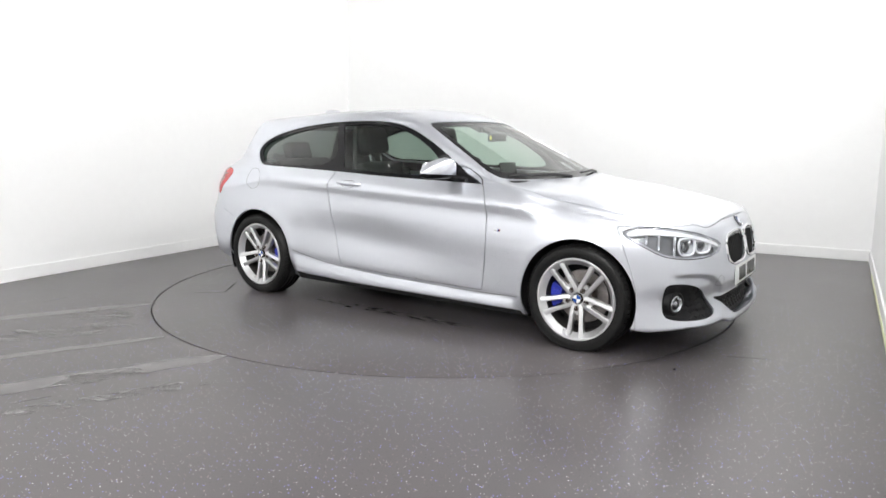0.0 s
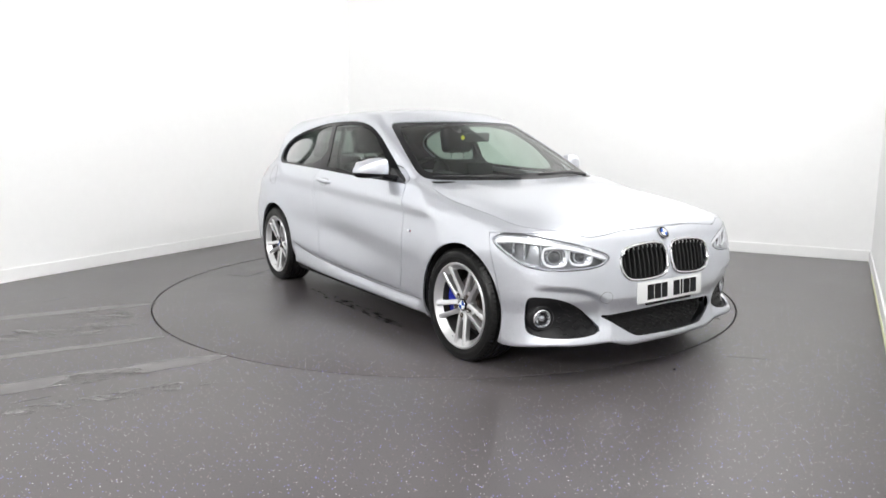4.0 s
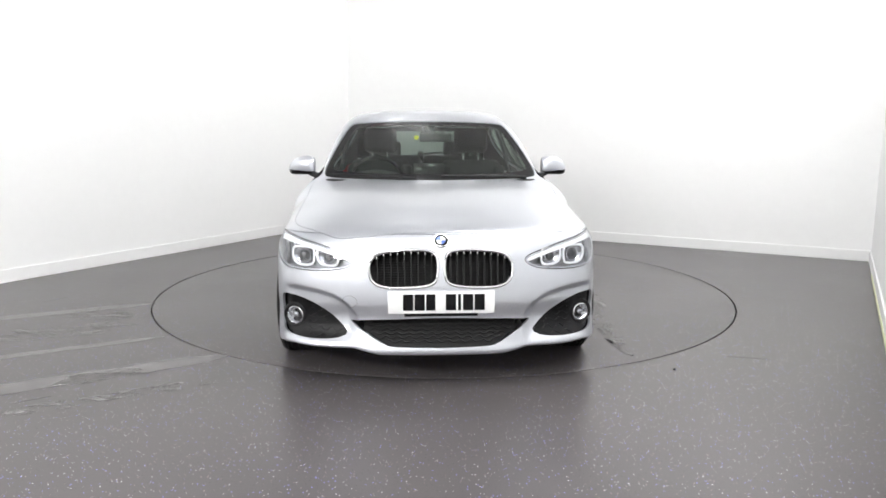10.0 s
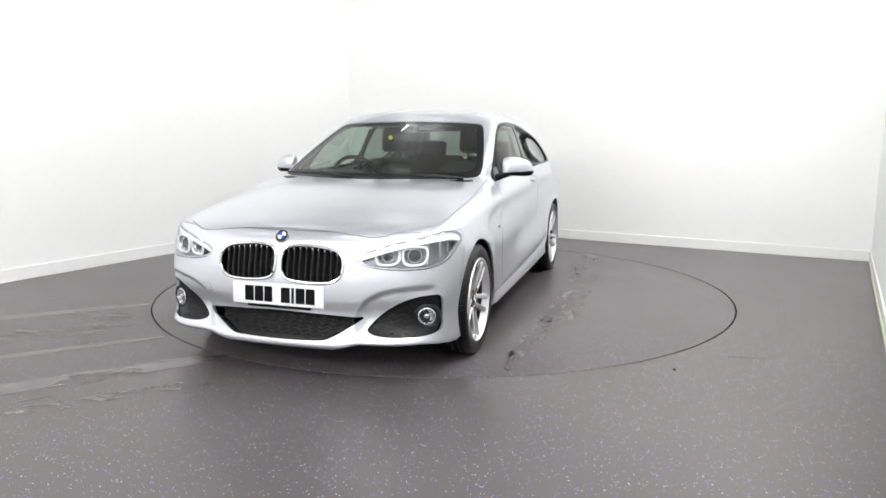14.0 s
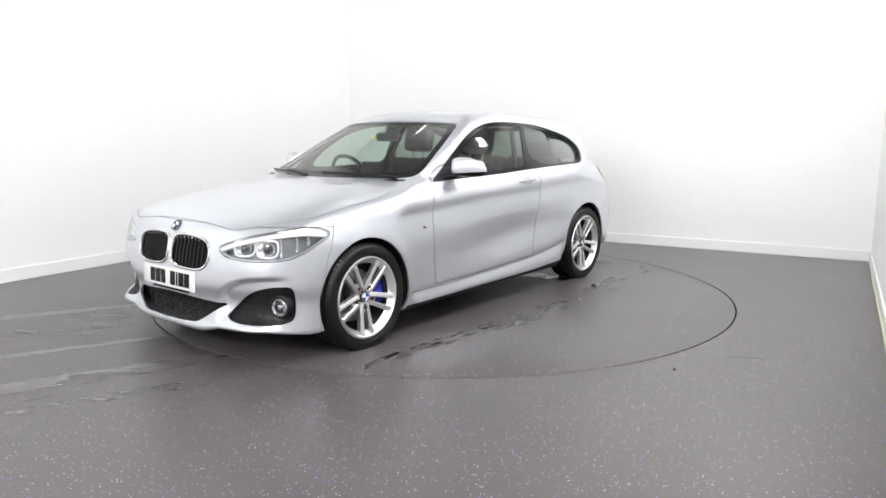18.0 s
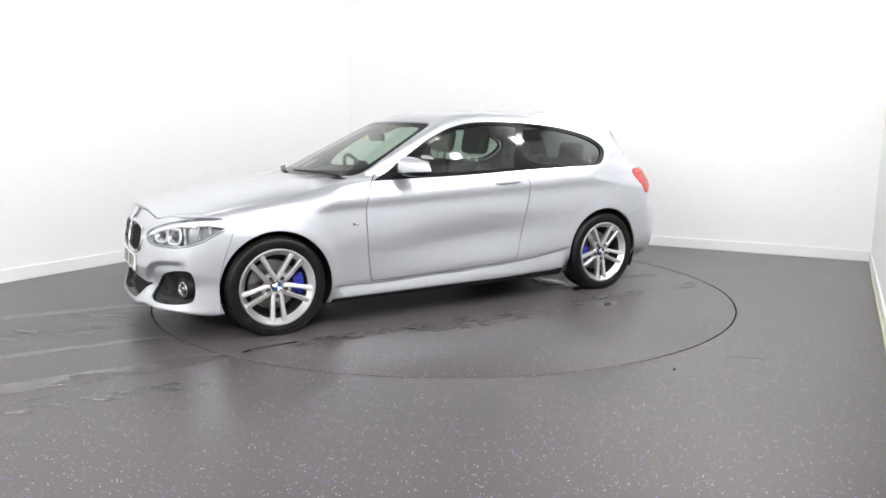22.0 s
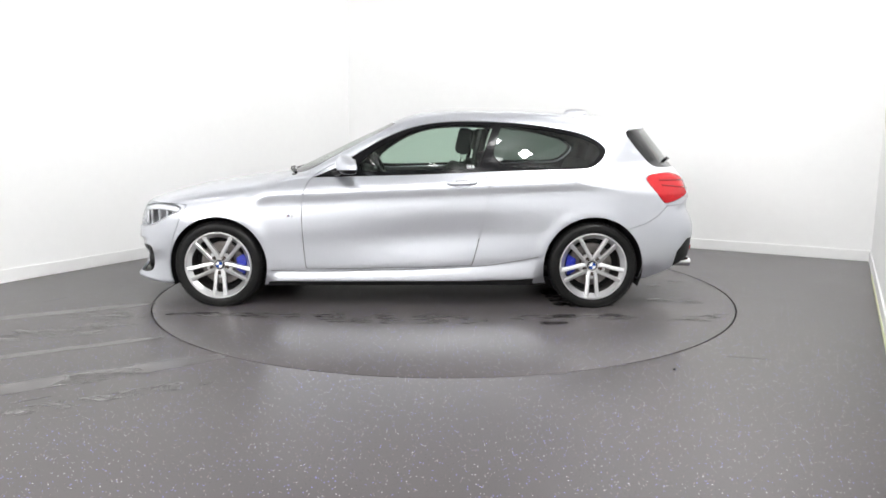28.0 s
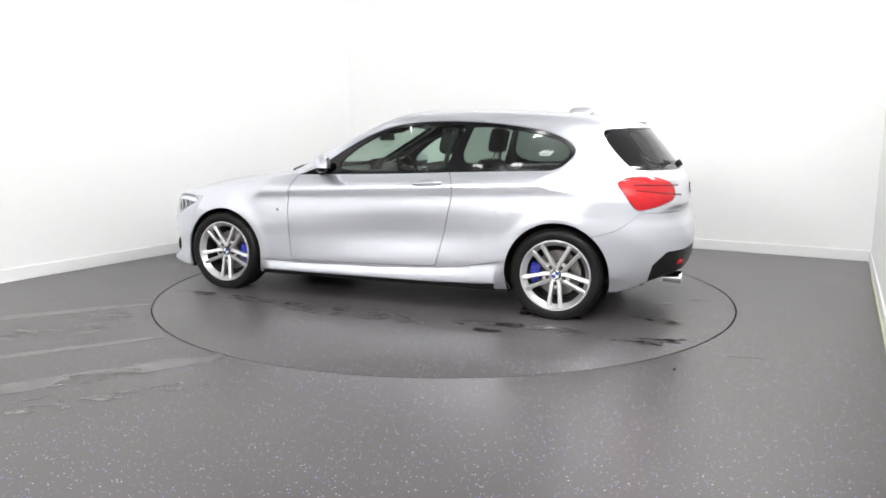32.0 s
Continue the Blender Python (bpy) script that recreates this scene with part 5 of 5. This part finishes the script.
def build_cabin():
    part("cabin_floor", box((2.9, 1.40, 0.03), (-0.45, 0, 0.26)), M_TRIM, car, smooth=False)
    part("rear_bulkhead", box((0.06, 1.30, 0.55), (-1.52, 0, 0.60)), M_TRIM, car, smooth=False)
    # dashboard
    bm = bmesh.new()
    rows = []
    for y in np.linspace(-0.70, 0.70, 29):
        hood = 0.045 * math.exp(-((y + 0.37) / 0.16) ** 2)
        xs = float(screen_x(y, 0.955))
        rows.append([bm.verts.new(p) for p in ((xs - 0.05, y, 0.945), (0.62, y, 0.955), (0.46, y, 0.948 + hood), (0.36, y, 0.925 + hood), (0.33, y, 0.88), (0.38, y, 0.70), (0.44, y, 0.50), (0.9, y, 0.45))])
    for a, b in zip(rows, rows[1:]):
        for k in range(7):
            bm.faces.new((a[k], a[k + 1], b[k + 1], b[k]))
    part("dashboard", bm, M_TRIM, car, "black dashboard")
    part("display_screen", box((0.02, 0.22, 0.10), (0.40, 0.0, 0.985), Matrix.Rotation(radians(-12), 4, "Y"), 0.01), M_BLACK, car)
    # steering wheel on the right-hand side
    m = Matrix.Translation((0.26, -0.37, 0.90)) @ Matrix.Rotation(radians(-66), 4, "Y")
    sw = part("steering_wheel", moved(tube([(0.185 * math.cos(a), 0.185 * math.sin(a), 0) for a in np.linspace(0, 2 * math.pi, 49)[:-1]], 0.015, 10, True), m), M_BLACK, car, "black leather steering wheel")
    part("steering_hub", moved(merge(box((0.14, 0.13, 0.05), (0, 0, -0.02), None, 0.03, 4), box((0.05, 0.34, 0.025), (0, 0, -0.01), None, 0.01), box((0.17, 0.06, 0.025), (-0.09, 0, -0.01), None, 0.01)), m), M_TRIM, sw)
    # front seats
    for y, fore in ((0.37, 0.15), (-0.37, 0.0)):
        seat = part("front_seat", merge(cushion((0.52, 0.50, 0.17), (-0.13, y, 0.47), -6, 0.06), cushion((0.48, 0.09, 0.10), (-0.13, y + 0.23, 0.52), -6), cushion((0.48, 0.09, 0.10), (-0.13, y - 0.23, 0.52), -6)), M_SEAT, car, "black cloth front seat")
        part("backrest", merge(cushion((0.15, 0.47, 0.56), (-0.45, y, 0.755), -17, 0.06), cushion((0.15, 0.09, 0.50), (-0.42, y + 0.22, 0.74), -17), cushion((0.15, 0.09, 0.50), (-0.42, y - 0.22, 0.74), -17)), M_SEAT, seat)
        part("headrest", cushion((0.11, 0.27, 0.20), (-0.575, y, 1.185), -12, 0.05), M_SEAT, seat)
        for k in (-0.06, 0.06):
            part("headrest_post", tube([(-0.54, y + k, 1.02), (-0.575, y + k, 1.15)], 0.007, 8), M_CHROME, seat)
        seat.location.x = fore
    # rear bench
    bench = part("rear_seat", merge(cushion((0.50, 1.20, 0.16), (-0.98, 0, 0.48), -8, 0.06)), M_SEAT, car, "black cloth rear bench")
    for y in (0.30, -0.30):
        part("backrest", cushion((0.15, 0.58, 0.58), (-1.32, y, 0.76), -24, 0.06), M_SEAT, bench)
        part("headrest", cushion((0.09, 0.25, 0.16), (-1.435, y * 1.1, 1.09), -18, 0.04), M_SEAT, bench)
    part("parcel_shelf", box((0.42, 1.10, 0.02), (-1.68, 0, 0.955), None, 0.005), M_TRIM, car)
    # interior mirror with a small round sticker beside it
    im = part("interior_mirror", cushion((0.035, 0.23, 0.065), (0.275, 0.05, 1.215), 10, 0.03), M_TRIM, car, "black interior mirror")
    part("mirror_stem", merge(tube([(0.28, 0.05, 1.23), (0.24, 0.01, 1.255), (0.19, 0.0, 1.275)], [0.014, 0.02, 0.03], 8), box((0.10, 0.10, 0.05), (0.15, 0.0, 1.285), Matrix.Rotation(radians(25), 4, "Y"), 0.015)), M_TRIM, im)
    part("sticker", moved(lathe([(0.0, 0.0), (0.016, 0.0), (0.016, -0.002)], 20, "X"), Matrix.Translation((0.30, -0.085, 1.212))), M_YELLOW, im, "small round yellow sticker")
    for s in (1, -1):
        part("sun_visor", moved(box((0.16, 0.40, 0.015), (0, 0, 0), None, 0.006), Matrix.Translation((0.02, 0.30 * s, 1.315)) @ Matrix.Rotation(radians(14), 4, "Y")), M_HEADLINER, car)
        belt = tube([(-0.545, 0.60 * s, 1.27), (-0.50, 0.66 * s, 1.10), (-0.47, 0.70 * s, 0.92)], 0.018, 6)
        part("seat_belt", belt, M_SEAT, car)


build_cabin()


# ---------------------------------------------------------------- marks on the floor
def damp(name, scale, cover, colour, rough):
    """A thin damp film, patchy: glossier than the vinyl under it, in the given colour."""
    m = bpy.data.materials.new(name)
    m.use_nodes = True
    nt = m.node_tree
    p = nt.nodes["Principled BSDF"]
    p.inputs["Base Color"].default_value = (*colour, 1)
    p.inputs["Roughness"].default_value = rough
    p.inputs["Specular IOR Level"].default_value = 0.7
    tc = nt.nodes.new("ShaderNodeTexCoord")
    mp = nt.nodes.new("ShaderNodeMapping")
    mp.inputs["Scale"].default_value = (1.0, 2.6, 1.0)
    nt.links.new(tc.outputs["Object"], mp.inputs["Vector"])
    nz = nt.nodes.new("ShaderNodeTexNoise")
    nz.inputs["Scale"].default_value, nz.inputs["Detail"].default_value = scale, 6
    nt.links.new(mp.outputs[0], nz.inputs["Vector"])
    rg = nt.nodes.new("ShaderNodeMapRange")
    rg.inputs["From Min"].default_value, rg.inputs["From Max"].default_value = 0.63 - cover * 0.3, 0.75 - cover * 0.3
    rg.inputs["To Max"].default_value = 1.0
    nt.links.new(nz.outputs["Fac"], rg.inputs["Value"])
    tr = nt.nodes.new("ShaderNodeBsdfTransparent")
    mix = nt.nodes.new("ShaderNodeMixShader")
    nt.links.new(rg.outputs[0], mix.inputs[0])
    nt.links.new(tr.outputs[0], mix.inputs[1])
    nt.links.new(p.outputs[0], mix.inputs[2])
    nt.links.new(mix.outputs[0], nt.nodes["Material Output"].inputs[0])
    return m


# the second colour is paler than the vinyl: reflected wall sheen put into it
WET, FILM_SHEEN = (0.04, 0.037, 0.038), (0.105, 0.099, 0.098)
M_DAMP = damp("damp_film", 5.0, 0.75, WET, 0.05)
M_DAMP_THIN = damp("thin_damp_film", 9.0, 0.45, WET, 0.09)
M_FILM_SHEEN = damp("shiny_film", 2.0, 1.05, FILM_SHEEN, 0.24)
M_FILM_SHEEN_THIN = damp("thin_shiny_film", 6.0, 0.5, FILM_SHEEN, 0.24)


def band(p0, p1, width, wobble=0.25, n=28, z=0.0012):
    """A streak with a wandering outline."""
    p0, p1 = Vector((*p0, z)), Vector((*p1, z))
    d = (p1 - p0).normalized()
    side = Vector((-d.y, d.x, 0))
    bm = bmesh.new()
    rows = []
    for i in range(n + 1):
        t = i / n
        c = p0.lerp(p1, t)
        e = min(1.0, 6 * t + 0.25, 6 * (1 - t) + 0.25)
        a = width / 2 * e * (1 + wobble * noise.noise((c.x * 7, c.y * 7, 1)) * 1.5)
        b = width / 2 * e * (1 + wobble * noise.noise((c.x * 7, c.y * 7, 9)) * 1.5)
        rows.append((bm.verts.new(c + side * a), bm.verts.new(c - side * b)))
    for a, b in zip(rows, rows[1:]):
        bm.faces.new((a[0], a[1], b[1], b[0]))
    return bm


def pool(x, y, rx, ry, seed, z=0.0012):
    bm = bmesh.new()
    ring = []
    for i in range(36):
        a = 2 * math.pi * i / 36
        r = 1 + 0.45 * noise.noise((math.cos(a) * 1.6 + seed, math.sin(a) * 1.6, seed))
        ring.append(bm.verts.new((x + rx * r * math.cos(a), y + ry * r * math.sin(a), z)))
    bm.faces.new(ring)
    return bm


def build_marks():
    floor_ob = bpy.data.objects["floor"]
    for p0, p1, wdt, m in (((-3.5, -1.33), (-2.12, -0.63), 0.10, M_FILM_SHEEN), ((-3.1, -2.26), (-1.72, -1.50), 0.075, M_FILM_SHEEN), ((-3.0, -2.93), (-1.22, -1.87), 0.17, M_FILM_SHEEN),
                           ((-3.2, -1.75), (-2.0, -1.20), 0.30, M_FILM_SHEEN_THIN), ((-2.6, -1.02), (-2.0, -0.95), 0.22, M_FILM_SHEEN_THIN), ((-2.4, -2.95), (-1.1, -2.25), 0.12, M_FILM_SHEEN_THIN)):
        part("damp_streak", band(p0, p1, wdt), m, floor_ob, "glossy damp streak on the vinyl, wall sheen put into its pale colour", smooth=False, flat=True)
    for p0, p1 in (((-2.97, -0.60), (-2.86, -0.45)), ((1.60, -1.86), (1.82, -1.915)), ((-1.99, -2.60), (-1.86, -2.50))):
        part("scratch", band(p0, p1, 0.007, 0.5, 12), M_DARK, floor_ob, "dark scratch in the vinyl", smooth=False, flat=True)
    pebble = part("grit", lathe([(0.0, 0.008), (0.006, 0.006), (0.009, 0.0)], 9, "Z"), M_DARK, None)
    pebble.location = (1.23, -2.09, 0.0)
    tagged(pebble, "tiny dark piece of grit on the floor", "grit")
    for p0, p1, wdt, m in (((1.75, 0.95), (0.75, 1.0), 0.13, M_FILM_SHEEN_THIN), ((0.95, 1.03), (-0.3, 1.08), 0.22, M_FILM_SHEEN_THIN), ((-0.45, 1.02), (-1.35, 0.98), 0.14, M_FILM_SHEEN_THIN),
                           ((-1.5, 1.08), (-2.0, 0.90), 0.10, M_DAMP_THIN), ((-1.65, -0.02), (-1.82, -0.08), 0.05, M_DAMP), ((-1.9, -0.22), (-2.2, -0.26), 0.06, M_DAMP),
                           ((1.55, 0.90), (1.92, 0.96), 0.05, M_DAMP), ((-1.55, 0.45), (-1.95, 0.55), 0.12, M_DAMP_THIN), ((-0.5, -0.95), (0.9, -0.92), 0.10, M_DAMP_THIN)):
        part("damp_streak", band(p0, p1, wdt), m, turntable, smooth=False, flat=True)
    for i, (x, y, rx, ry, m) in enumerate(((-0.87, 0.36, 0.10, 0.26, M_DAMP), (-1.05, 0.62, 0.16, 0.10, M_DAMP), (-0.73, 1.15, 0.09, 0.05, M_DAMP), (-0.84, 0.97, 0.10, 0.05, M_DAMP), (-1.16, 0.98, 0.12, 0.08, M_DAMP_THIN), (-1.72, 1.06, 0.10, 0.06, M_DAMP_THIN), (1.35, 0.95, 0.14, 0.05, M_DAMP_THIN))):
        part("damp_patch", pool(x, y, rx, ry, 3.7 * i + 1, 0.0022), m, turntable, smooth=False, flat=True)
    line = band((-1.46, -1.34), (-1.27, -1.20), 0.008, 0.3, 10)
    part("scratch", merge(line, band((-1.27, -1.20), (-1.51, -0.89), 0.008, 0.3, 10)), M_DARK, turntable, smooth=False, flat=True)
    part("scratch", band((1.62, -1.05), (1.50, -0.80), 0.007, 0.5, 10), M_DARK, turntable, smooth=False, flat=True)
    slab("trim_right", SIDE_R - 0.022, SIDE_R - 0.0165, FRONT + 1.0, BACK - 0.9, 0.0, 0.03, M_EDGE, "pale yellow-green edging strip at the wall foot", "trim")


M_EDGE = mat("edge_strip", (0.62, 0.66, 0.42), 0.4, grain=0.05, scale=20)
build_marks()


def motions():
    """The deck turns steadily and carries the car with it."""
    deck, body = [], []
    for i in range(33):
        a = SPIN_START + SPIN_RATE * i
        deck.append((i, pose(0, 0, 0, 0, 0, a)))
        body.append((i, pose(0, 0, 0, 0, 0, a) @ pose(CAR_OFF[0], CAR_OFF[1], 0.0)))
    walk(turntable, deck)
    walk(car, body)


motions()
